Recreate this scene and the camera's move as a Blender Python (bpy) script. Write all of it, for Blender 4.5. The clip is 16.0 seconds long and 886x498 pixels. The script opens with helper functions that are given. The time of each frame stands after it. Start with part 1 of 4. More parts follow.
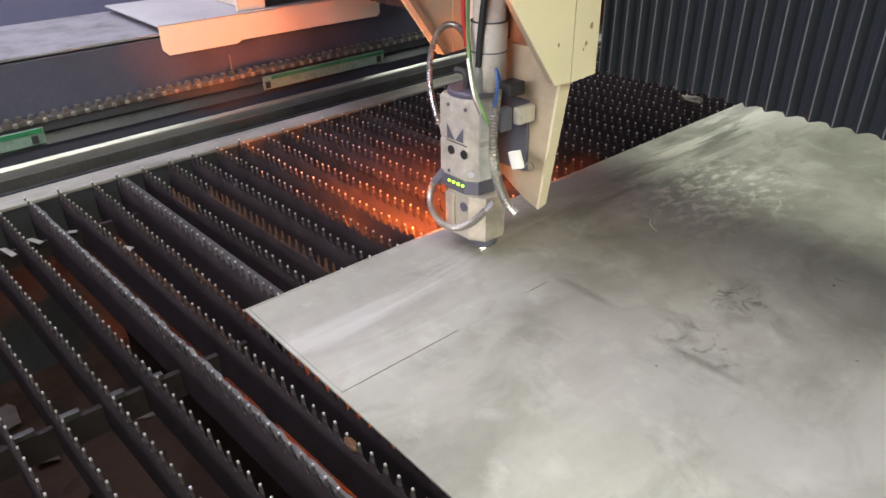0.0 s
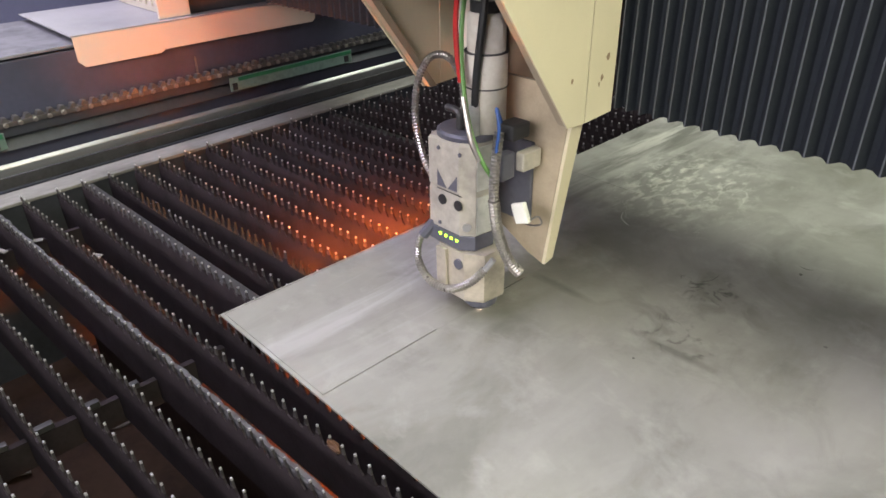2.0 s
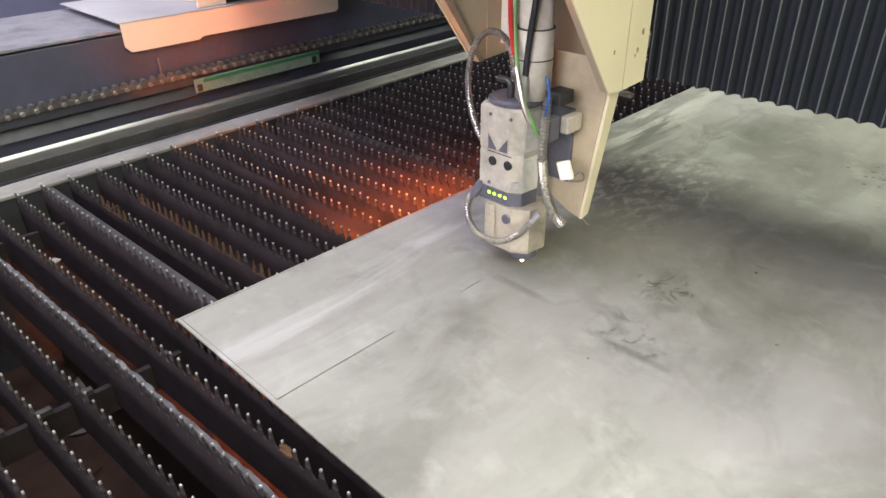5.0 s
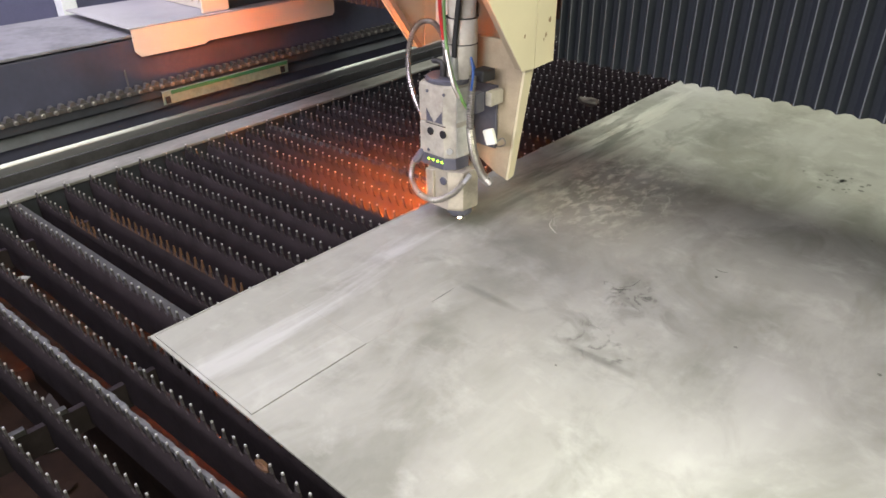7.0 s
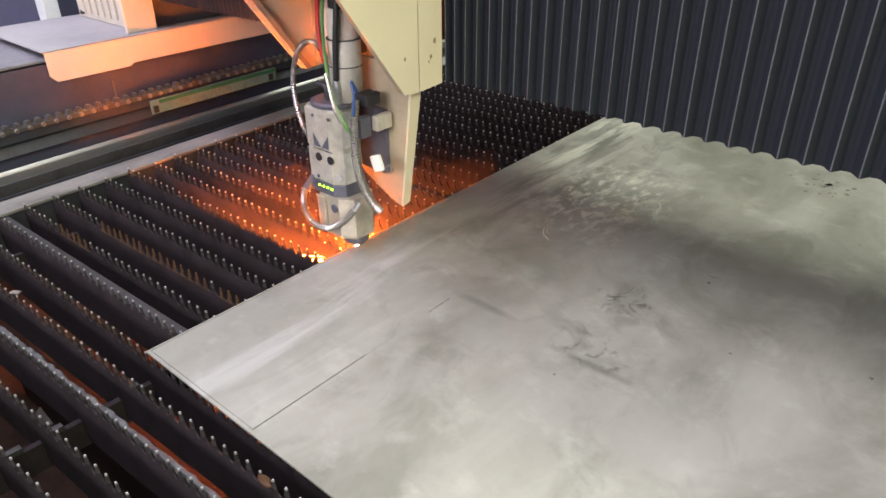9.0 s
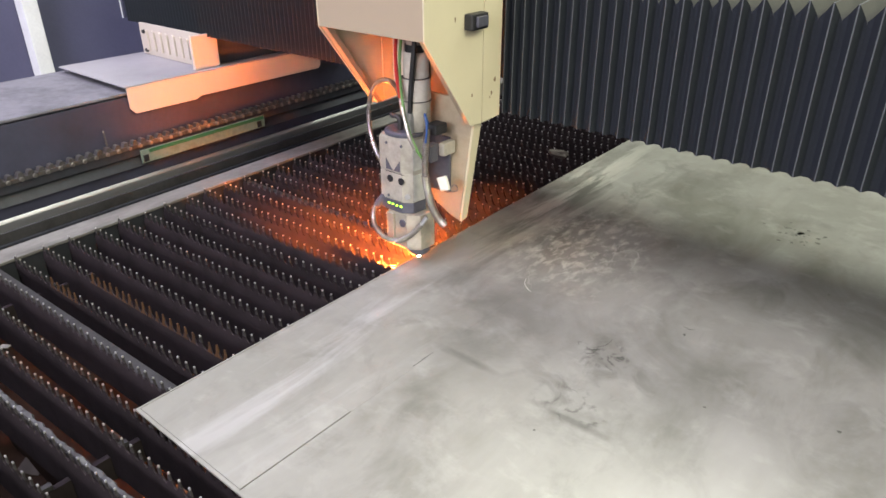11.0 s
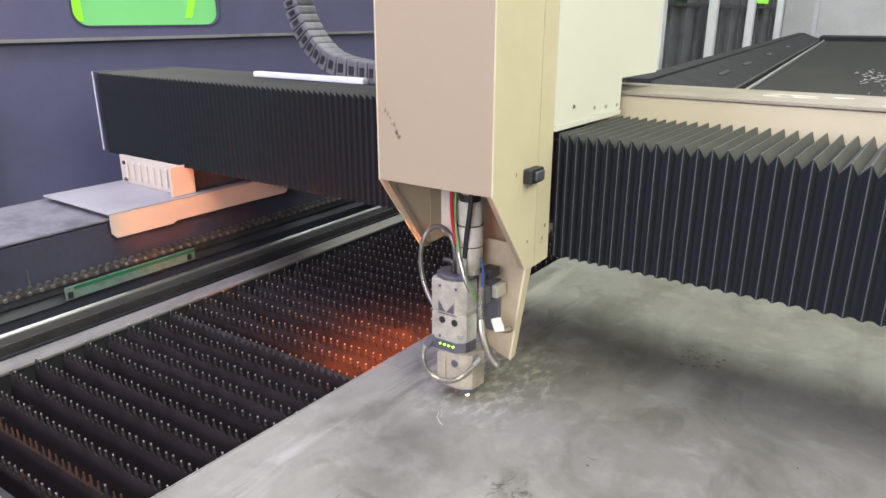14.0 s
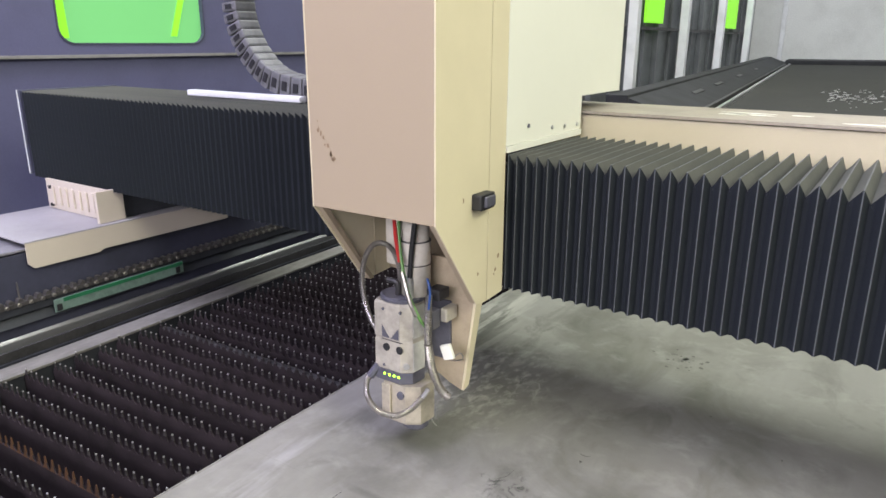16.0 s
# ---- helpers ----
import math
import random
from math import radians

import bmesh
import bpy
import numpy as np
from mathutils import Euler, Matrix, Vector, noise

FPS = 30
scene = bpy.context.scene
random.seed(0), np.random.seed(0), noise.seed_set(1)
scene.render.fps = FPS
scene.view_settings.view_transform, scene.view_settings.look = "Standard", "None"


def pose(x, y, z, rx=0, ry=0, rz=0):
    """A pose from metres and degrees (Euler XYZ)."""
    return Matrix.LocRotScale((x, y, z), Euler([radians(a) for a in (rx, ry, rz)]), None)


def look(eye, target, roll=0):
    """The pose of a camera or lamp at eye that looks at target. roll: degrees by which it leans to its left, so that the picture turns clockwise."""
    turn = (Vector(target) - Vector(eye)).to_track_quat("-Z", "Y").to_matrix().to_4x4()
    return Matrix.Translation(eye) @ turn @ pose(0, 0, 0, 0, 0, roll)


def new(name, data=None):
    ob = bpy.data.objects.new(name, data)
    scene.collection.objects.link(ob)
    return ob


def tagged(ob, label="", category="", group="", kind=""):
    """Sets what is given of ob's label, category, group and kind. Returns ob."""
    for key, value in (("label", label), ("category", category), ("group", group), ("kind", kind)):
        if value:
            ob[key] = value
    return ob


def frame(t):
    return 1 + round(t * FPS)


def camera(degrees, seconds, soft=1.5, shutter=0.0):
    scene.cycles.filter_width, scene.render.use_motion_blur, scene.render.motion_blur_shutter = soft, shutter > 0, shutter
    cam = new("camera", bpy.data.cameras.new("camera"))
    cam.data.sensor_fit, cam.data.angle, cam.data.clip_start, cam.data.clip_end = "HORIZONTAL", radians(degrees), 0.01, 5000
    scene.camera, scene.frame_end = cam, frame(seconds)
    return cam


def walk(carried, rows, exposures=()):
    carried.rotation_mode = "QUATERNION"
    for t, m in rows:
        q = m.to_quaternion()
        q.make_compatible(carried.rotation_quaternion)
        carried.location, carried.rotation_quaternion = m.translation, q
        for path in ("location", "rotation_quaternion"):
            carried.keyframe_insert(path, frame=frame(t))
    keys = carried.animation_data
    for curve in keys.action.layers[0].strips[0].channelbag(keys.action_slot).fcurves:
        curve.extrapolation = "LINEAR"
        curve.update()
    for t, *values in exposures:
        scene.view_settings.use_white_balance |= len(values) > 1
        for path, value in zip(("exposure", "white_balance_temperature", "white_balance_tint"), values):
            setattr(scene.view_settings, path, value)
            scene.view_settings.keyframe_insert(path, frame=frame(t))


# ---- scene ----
cam = camera(65.0, 16.0, soft=1.6)
PATH = [
    (0, (0.858, -0.335, 0.591), (-0.468, 0.794, -0.393), -1.0),
    (0.5, (0.865, -0.335, 0.598), (-0.438, 0.816, -0.391), -1.1),
    (1, (0.864, -0.337, 0.592), (-0.423, 0.833, -0.395), -1.0),
    (1.5, (0.861, -0.337, 0.594), (-0.411, 0.847, -0.395), -0.9),
    (2, (0.852, -0.344, 0.594), (-0.412, 0.848, -0.396), -1.0),
    (2.5, (0.841, -0.349, 0.594), (-0.417, 0.85, -0.395), -0.9),
    (3, (0.836, -0.347, 0.597), (-0.416, 0.855, -0.396), -0.8),
    (3.5, (0.844, -0.338, 0.593), (-0.406, 0.87, -0.396), -0.8),
    (4, (0.854, -0.327, 0.594), (-0.39, 0.886, -0.397), -0.7),
    (6.5, (0.897, -0.314, 0.615), (-0.293, 0.951, -0.378), -0.7),
    (7, (0.889, -0.32, 0.624), (-0.284, 0.959, -0.369), -0.6),
    (7.5, (0.883, -0.321, 0.628), (-0.277, 0.969, -0.366), -0.6),
    (8, (0.879, -0.324, 0.63), (-0.272, 0.978, -0.362), -0.5),
    (8.5, (0.873, -0.329, 0.632), (-0.27, 0.978, -0.361), -0.5),
    (11, (0.885, -0.331, 0.697), (-0.254, 1.03, -0.224), -0.3),
    (11.5, (0.903, -0.327, 0.712), (-0.241, 1.062, -0.161), -0.2),
    (12, (0.921, -0.319, 0.725), (-0.225, 1.102, -0.091), -0.1),
    (12.5, (0.937, -0.313, 0.732), (-0.207, 1.139, -0.033), -0.0),
    (13, (0.947, -0.315, 0.757), (-0.182, 1.168, 0.032), 0.1),
    (13.5, (0.968, -0.31, 0.766), (-0.157, 1.201, 0.094), 0.0),
    (14, (0.976, -0.304, 0.772), (-0.137, 1.232, 0.137), 0.0),
    (14.5, (0.988, -0.304, 0.758), (-0.111, 1.258, 0.165), 0.2),
    (15, (0.989, -0.309, 0.757), (-0.096, 1.267, 0.178), 0.1),
    (15.5, (0.99, -0.326, 0.744), (-0.085, 1.26, 0.169), 0.1),
    (16, (0.974, -0.362, 0.748), (-0.094, 1.229, 0.176), 0.2),
]
walk(cam, [(t, look(eye, target, roll)) for t, eye, target, roll in PATH], exposures=[(0, 0.05, 6500, 10), (2.5, 0.0, 6500, 10), (3.0, 0.1, 6500, 10), (3.5, 0.27, 6500, 10), (4.0, 0.22, 6500, 10), (6.5, 0.15, 6550, 10), (8.5, 0.0, 6550, 10), (11.0, 0.0, 6450, 11), (13.0, 0.05, 6280, 13), (16.0, 0.02, 6280, 13)])


# ---- the cut: where the nozzle is, as legs (start, end, x, y, z at the end) ----
LEGS = [(0.0, 0.105, 0.397, 0.0), (1.12, 0.260, 0.396, 0.0), (1.20, 0.261, 0.395, 0.0), (2.64, 0.261, 0.202, 0.0),
        (2.85, 0.262, 0.202, 0.022), (3.08, 0.262, 0.214, 0.023), (3.50, 0.260, 0.374, 0.021), (3.62, 0.260, 0.396, 0.014),
        (3.95, 0.260, 0.396, 0.0), (4.35, 0.260, 0.397, 0.0), (5.78, 0.260, 0.596, 0.0), (5.86, 0.255, 0.597, 0.0),
        (7.62, 0.004, 0.598, 0.0), (7.72, 0.003, 0.597, 0.0), (9.18, 0.003, 0.398, 0.0), (9.35, 0.003, 0.398, 0.022),
        (9.75, 0.003, 0.590, 0.022), (10.0, 0.003, 0.597, 0.0), (10.67, 0.003, 0.597, 0.0), (12.14, 0.003, 0.796, 0.0),
        (12.24, 0.004, 0.797, 0.0), (14.11, 0.259, 0.795, 0.0), (14.20, 0.265, 0.794, 0.0), (15.68, 0.267, 0.598, 0.0),
        (15.78, 0.268, 0.597, 0.006), (16.0, 0.270, 0.596, 0.028)]


def nozzle_at(t):
    for (t0, *p), (t1, *q) in zip(LEGS, LEGS[1:]):
        if t <= t1:
            k = (t - t0) / (t1 - t0)
            return [a + (b - a) * k for a, b in zip(p, q)]
    return list(LEGS[-1][1:])


# ---- light ----
world = bpy.data.worlds.new("hall_air")
world.use_nodes = True
world.node_tree.nodes["Background"].inputs[0].default_value = (0.55, 0.62, 0.75, 1)
world.node_tree.nodes["Background"].inputs[1].default_value = 0.15
scene.world = world


def area_lamp(name, eye, target, sx, sy, watts, colour):
    data = bpy.data.lights.new(name, "AREA")
    data.shape, data.size, data.size_y, data.energy, data.color = "RECTANGLE", sx, sy, watts, colour
    ob = new(name, data)
    ob.matrix_world = look(eye, target)
    return ob


area_lamp("light_panel", (1.0, 2.0, 5.9), (1.0, 2.0, 0), 6.0, 7.0, 185, (1.0, 0.98, 0.97))
area_lamp("light_panel", (0.8, 4.3, 5.9), (0.8, 3.4, 0), 6.0, 3.2, 370, (0.94, 1.0, 0.78))
# unseen panel added to brighten the far wall and posts
area_lamp("light_panel", (0.5, 9.0, 5.9), (0.5, 15.0, 1.0), 6.0, 3.0, 520, (0.98, 1.0, 1.0))
area_lamp("light_panel", (4.2, -0.7, 3.5), (0.2, 0.9, 0.2), 2.2, 1.8, 220, (1.0, 1.0, 0.70))
area_lamp("light_panel", (-0.8, -0.9, 3.6), (-0.9, 0.8, 0.2), 0.8, 2.4, 175, (0.80, 0.75, 1.0))
# unseen low panel added for the light coming in behind the camera
area_lamp("light_panel", (1.1, -4.8, 2.3), (-0.3, 0.6, 0.2), 4.0, 1.6, 310, (1.0, 0.95, 0.98))


# ---- materials ----
def material(name, colour, rough=0.5, metal=0.0, scale=8.0, amount=0.25, fine=120.0, bump=0.1, island=0.0, dark=None, cut=(0.45, 0.7), coat=0.0, stretch=None, grain=0.22, gloss=0.5):
    """A surface with coarse stains, fine grain and relief."""
    m = bpy.data.materials.new(name)
    m.use_nodes = True
    nt = m.node_tree
    n, l = nt.nodes, nt.links
    b = n["Principled BSDF"]
    tc = n.new("ShaderNodeTexCoord")
    mp = n.new("ShaderNodeMapping")
    l.new(tc.outputs["Object"], mp.inputs[0])
    if stretch:
        mp.inputs["Scale"].default_value = stretch
    big = n.new("ShaderNodeTexNoise")
    big.inputs["Scale"].default_value, big.inputs["Detail"].default_value = scale, 6
    big.inputs["Roughness"].default_value = 0.62
    small = n.new("ShaderNodeTexNoise")
    small.inputs["Scale"].default_value, small.inputs["Detail"].default_value = fine, 3
    l.new(mp.outputs[0], big.inputs["Vector"])
    l.new(mp.outputs[0], small.inputs["Vector"])
    ramp = n.new("ShaderNodeMapRange")
    ramp.inputs[1].default_value, ramp.inputs[2].default_value = cut
    l.new(big.outputs["Fac"], ramp.inputs[0])
    mix = n.new("ShaderNodeMix")
    mix.data_type = "RGBA"
    mix.inputs["A"].default_value = (*colour, 1)
    mix.inputs["B"].default_value = (*(dark or [c * (1 - amount) for c in colour]), 1)
    l.new(ramp.outputs[0], mix.inputs["Factor"])
    mul = n.new("ShaderNodeMix")
    mul.data_type, mul.blend_type = "RGBA", "OVERLAY"
    mul.inputs["Factor"].default_value = grain
    l.new(mix.outputs["Result"], mul.inputs["A"])
    l.new(small.outputs["Fac"], mul.inputs["B"])
    last = mul.outputs["Result"]
    if island:
        info = n.new("ShaderNodeObjectInfo")
        val = n.new("ShaderNodeMapRange")
        val.inputs[3].default_value, val.inputs[4].default_value = 1 - island, 1 + island
        l.new(info.outputs["Random"], val.inputs[0])
        hsv = n.new("ShaderNodeHueSaturation")
        l.new(last, hsv.inputs["Color"])
        l.new(val.outputs[0], hsv.inputs["Value"])
        last = hsv.outputs["Color"]
    l.new(last, b.inputs["Base Color"])
    rr = n.new("ShaderNodeMapRange")
    rr.inputs[3].default_value, rr.inputs[4].default_value = max(0.04, rough - 0.1), min(1, rough + 0.12)
    l.new(big.outputs["Fac"], rr.inputs[0])
    l.new(rr.outputs[0], b.inputs["Roughness"])
    b.inputs["Metallic"].default_value = metal
    b.inputs["Coat Weight"].default_value = coat
    b.inputs["Specular IOR Level"].default_value = gloss
    if bump:
        bp = n.new("ShaderNodeBump")
        bp.inputs["Strength"].default_value, bp.inputs["Distance"].default_value = bump, 0.002
        l.new(small.outputs["Fac"], bp.inputs["Height"])
        l.new(bp.outputs[0], b.inputs["Normal"])
    return m


def sheet_material():
    """Hot-rolled sheet: broad cloudy tone, rubbed bands along the rolling, smudges and fine grain."""
    m = material("sheet_steel", (0.305, 0.300, 0.276), 0.44, 0.34, 2.6, 0.3, 60, 0.015, dark=(0.245, 0.241, 0.212), cut=(0.40, 0.66), grain=0.05)
    nt = m.node_tree
    n, l = nt.nodes, nt.links
    b = n["Principled BSDF"]
    tc = n.new("ShaderNodeTexCoord")
    before = b.inputs["Base Color"].links[0].from_socket

    def layer(last, scale, stretch, lo, hi, colour, strength, warp=0.0, turn=0.0):
        mp = n.new("ShaderNodeMapping")
        mp.inputs["Scale"].default_value = stretch
        mp.inputs["Rotation"].default_value = (0, 0, turn)
        l.new(tc.outputs["Object"], mp.inputs[0])
        t = n.new("ShaderNodeTexNoise")
        t.inputs["Scale"].default_value, t.inputs["Detail"].default_value = scale, 8
        t.inputs["Roughness"].default_value, t.inputs["Distortion"].default_value = 0.6, warp
        l.new(mp.outputs[0], t.inputs["Vector"])
        r = n.new("ShaderNodeMapRange")
        r.inputs[1].default_value, r.inputs[2].default_value, r.inputs[4].default_value = lo, hi, strength
        l.new(t.outputs["Fac"], r.inputs[0])
        x = n.new("ShaderNodeMix")
        x.data_type = "RGBA"
        l.new(r.outputs[0], x.inputs["Factor"])
        l.new(last, x.inputs["A"])
        x.inputs["B"].default_value = (*colour, 1)
        return x.outputs["Result"]

    last = layer(before, 7.0, (1.0, 0.22, 1), 0.47, 0.66, (0.40, 0.395, 0.37), 0.5)
    last = layer(last, 4.0, (1.0, 0.6, 1), 0.48, 0.64, (0.145, 0.144, 0.120), 0.62, 0.9)
    last = layer(last, 9.0, (1.0, 0.7, 1), 0.54, 0.68, (0.12, 0.12, 0.10), 0.46, 0.7, 0.7)
    last = layer(last, 14.0, (0.8, 1.0, 1), 0.54, 0.70, (0.48, 0.475, 0.445), 0.38, 0.3, 0.4)
    last = layer(last, 1.7, (1.0, 0.8, 1), 0.48, 0.66, (0.40, 0.39, 0.37), 0.55, 0.3, 1.1)

    def veins(last, scale, stretch, width, colour, strength, warp=1.5, turn=0.0):
        """Thin wandering lines: scratches and smeared soot."""
        mp = n.new("ShaderNodeMapping")
        mp.inputs["Scale"].default_value = stretch
        mp.inputs["Rotation"].default_value = (0, 0, turn)
        l.new(tc.outputs["Object"], mp.inputs[0])
        t = n.new("ShaderNodeTexNoise")
        t.inputs["Scale"].default_value, t.inputs["Detail"].default_value = scale, 3
        t.inputs["Distortion"].default_value = warp
        l.new(mp.outputs[0], t.inputs["Vector"])
        d = n.new("ShaderNodeMath")
        d.operation = "SUBTRACT"
        d.inputs[1].default_value = 0.5
        l.new(t.outputs["Fac"], d.inputs[0])
        q = n.new("ShaderNodeMath")
        q.operation = "ABSOLUTE"
        l.new(d.outputs[0], q.inputs[0])
        r = n.new("ShaderNodeMapRange")
        r.inputs[1].default_value, r.inputs[2].default_value, r.inputs[4].default_value = width, 0.0, strength
        l.new(q.outputs[0], r.inputs[0])
        gaps = n.new("ShaderNodeTexNoise")
        gaps.inputs["Scale"].default_value = scale * 1.7
        l.new(tc.outputs["Object"], gaps.inputs["Vector"])
        g = n.new("ShaderNodeMapRange")
        g.inputs[1].default_value, g.inputs[2].default_value = 0.48, 0.62
        l.new(gaps.outputs["Fac"], g.inputs[0])
        k = n.new("ShaderNodeMath")
        k.operation = "MULTIPLY"
        l.new(r.outputs[0], k.inputs[0])
        l.new(g.outputs[0], k.inputs[1])
        x = n.new("ShaderNodeMix")
        x.data_type = "RGBA"
        l.new(k.outputs[0], x.inputs["Factor"])
        l.new(last, x.inputs["A"])
        x.inputs["B"].default_value = (*colour, 1)
        return x.outputs["Result"]

    def worn(last, centre, radius, make):
        """A worn patch of the sheet, fading out from its centre."""
        d = n.new("ShaderNodeVectorMath")
        d.operation = "DISTANCE"
        mp = n.new("ShaderNodeMapping")
        mp.inputs["Scale"].default_value = (radius[1] / radius[0], 1, 1)
        l.new(tc.outputs["Object"], mp.inputs[0])
        l.new(mp.outputs[0], d.inputs[0])
        d.inputs[1].default_value = (centre[0] * radius[1] / radius[0], centre[1], 0)
        fade = n.new("ShaderNodeMapRange")
        fade.inputs[1].default_value, fade.inputs[2].default_value = radius[1], 0.3 * radius[1]
        l.new(d.outputs["Value"], fade.inputs[0])
        out = make(last)
        x = n.new("ShaderNodeMix")
        x.data_type = "RGBA"
        l.new(fade.outputs[0], x.inputs["Factor"])
        l.new(last, x.inputs["A"])
        l.new(out, x.inputs["B"])
        return x.outputs["Result"]

    dark, pale = (0.085, 0.085, 0.075), (0.62, 0.61, 0.56)
    # rolled bands near the cut edge, rubbed bright and sooty
    last = worn(last, (0.10, 1.05), (0.20, 0.60), lambda c: layer(c, 16.0, (1.0, 0.16, 1), 0.48, 0.60, (0.11, 0.112, 0.095), 0.8, 0.5))
    last = worn(last, (0.14, 1.20), (0.30, 0.45), lambda c: layer(c, 11.0, (1.0, 0.5, 1), 0.50, 0.62, (0.13, 0.132, 0.11), 0.75, 0.8))
    last = worn(last, (0.12, 0.30), (0.16, 0.55), lambda c: layer(c, 12.0, (1.0, 0.14, 1), 0.48, 0.62, (0.50, 0.49, 0.50), 0.6, 0.5))
    last = worn(last, (0.06, 1.20), (0.10, 0.55), lambda c: layer(c, 18.0, (1.0, 0.12, 1), 0.50, 0.58, pale, 0.7, 0.4))
    # bright scraped patch
    last = worn(last, (0.25, 0.90), (0.17, 0.26), lambda c: layer(c, 55.0, (1, 0.5, 1), 0.48, 0.66, (0.74, 0.73, 0.66), 0.65, 0.3, 0.5))
    last = worn(last, (0.27, 0.88), (0.22, 0.30), lambda c: veins(c, 9.0, (1, 0.5, 1), 0.006, (0.80, 0.79, 0.72), 0.45, 0.6))
    # broad cloudy soot
    last = worn(last, (0.30, 0.52), (0.16, 0.20), lambda c: layer(c, 5.0, (1, 1, 1), 0.40, 0.60, (0.13, 0.13, 0.115), 0.6, 0.6))
    last = worn(last, (0.16, 0.62), (0.18, 0.16), lambda c: layer(c, 7.0, (1, 1, 1), 0.42, 0.60, (0.13, 0.13, 0.115), 0.55, 0.6))
    last = worn(last, (0.50, 0.50), (0.16, 0.20), lambda c: layer(c, 12.0, (1.0, 1.0, 1), 0.50, 0.64, (0.14, 0.14, 0.12), 0.55, 0.8))
    # smeared strokes of soot and oil
    last = worn(last, (0.475, 0.575), (0.075, 0.055), lambda c: veins(c, 17.0, (1, 1, 1), 0.065, (0.05, 0.05, 0.045), 1.0, 1.8))
    last = worn(last, (0.51, 0.435), (0.085, 0.060), lambda c: veins(c, 15.0, (1, 1, 1), 0.065, (0.05, 0.05, 0.045), 1.0, 1.6, 0.6))
    last = worn(last, (0.305, 0.417), (0.085, 0.012), lambda c: layer(c, 20.0, (0.3, 1, 1), 0.35, 0.55, dark, 0.5))
    last = worn(last, (0.520, 0.396), (0.080, 0.012), lambda c: layer(c, 20.0, (0.3, 1, 1), 0.35, 0.55, dark, 0.55))
    # a broad, darker olive patch towards the right
    last = worn(last, (0.78, 0.72), (0.30, 0.30), lambda c: layer(c, 6.0, (1, 0.5, 1), 0.48, 0.62, (0.17, 0.168, 0.14), 0.5, 1.0))
    l.new(last, b.inputs["Base Color"])
    return m


def glow(name, colour, strength):
    m = bpy.data.materials.new(name)
    m.use_nodes = True
    b = m.node_tree.nodes["Principled BSDF"]
    b.inputs["Base Color"].default_value = (*[c * 0.5 for c in colour], 1)
    b.inputs["Emission Color"].default_value = (*colour, 1)
    b.inputs["Emission Strength"].default_value = strength
    return m


M_SHEET = sheet_material()
M_MARK = material("soot_mark", (0.15, 0.15, 0.13), 0.6, 0.2, 30, 0.4)
M_SMEAR = material("dull_smear", (0.235, 0.235, 0.21), 0.5, 0.2, 30, 0.3)
M_SCRATCH = material("bright_scratch", (0.60, 0.60, 0.55), 0.35, 0.6, 40, 0.2)
M_SLAT = material("burnt_slat_steel", (0.023, 0.0175, 0.0205), 0.8, 0.0, 14, 0.5, 160, 0.3, island=0.25, dark=(0.013, 0.010, 0.011), gloss=0.15)
M_STEM = material("slat_tooth_steel", (0.085, 0.078, 0.082), 0.42, 0.6, 60, 0.5, 200, 0.2, gloss=0.3)
M_SLATR = material("rusted_slat_steel", (0.075, 0.038, 0.020), 0.75, 0.1, 30, 0.5, 160, 0.4, dark=(0.035, 0.022, 0.018), gloss=0.2)
# worn bare steel; the glint on the slat tips is put into its colour
M_TIP = material("worn_steel_glint", (0.72, 0.71, 0.72), 0.35, 0.75, 60, 0.5, 200, 0.2)
M_STRIP = material("grey_flat_bar", (0.066, 0.064, 0.068), 0.5, 0.5, 18, 0.4, 140, 0.2)
M_CRUST = material("slag_crust", (0.10, 0.10, 0.11), 0.5, 0.3, 40, 0.6, 160, 0.5, dark=(0.05, 0.048, 0.052))
M_FRAME = material("pallet_frame_steel", (0.27, 0.26, 0.25), 0.5, 0.4, 9, 0.5, 90, 0.15, stretch=(1, 0.4, 1))
M_DARK = material("dark_navy_paint", (0.048, 0.050, 0.085), 0.5, 0.0, 5, 0.35, 80, 0.1)
M_BLACK = material("black_oiled_steel", (0.046, 0.049, 0.062), 0.42, 0.3, 8, 0.4, 90, 0.15)
M_RAILTOP = material("dusty_beam_top", (0.19, 0.185, 0.215), 0.55, 0.2, 11, 0.45, 60, 0.15)
M_BRIGHT = material("ground_guide_rail", (0.56, 0.56, 0.58), 0.36, 0.9, 10, 0.25, 120, 0.05, stretch=(1, 0.15, 1))
M_RACK = material("greasy_rack", (0.16, 0.15, 0.15), 0.35, 0.7, 30, 0.4, 160, 0.2)
M_GREEN = material("green_sign_paint", (0.02, 0.15, 0.07), 0.4, 0.0, 14, 0.3)
M_SIGN = material("pale_sign_face", (0.15, 0.22, 0.20), 0.4, 0.1, 25, 0.35)
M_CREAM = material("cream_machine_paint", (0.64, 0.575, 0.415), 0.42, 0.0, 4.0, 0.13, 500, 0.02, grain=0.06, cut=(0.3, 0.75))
M_BEAM = material("gantry_beam_paint", (0.50, 0.445, 0.325), 0.45, 0.0, 4.0, 0.15, 500, 0.02, grain=0.06, cut=(0.3, 0.75))
M_WHITE = material("off_white_paint", (0.72, 0.72, 0.66), 0.42, 0.0, 1.6, 0.07, 500, 0.02, grain=0.06, cut=(0.3, 0.75))
# cream paint darkened: the shade of front and inside put into its colour
M_SHADE = material("cream_paint_in_shade", (0.345, 0.28, 0.205), 0.42, 0.0, 1.6, 0.07, 500, 0.02, grain=0.06, cut=(0.3, 0.75))
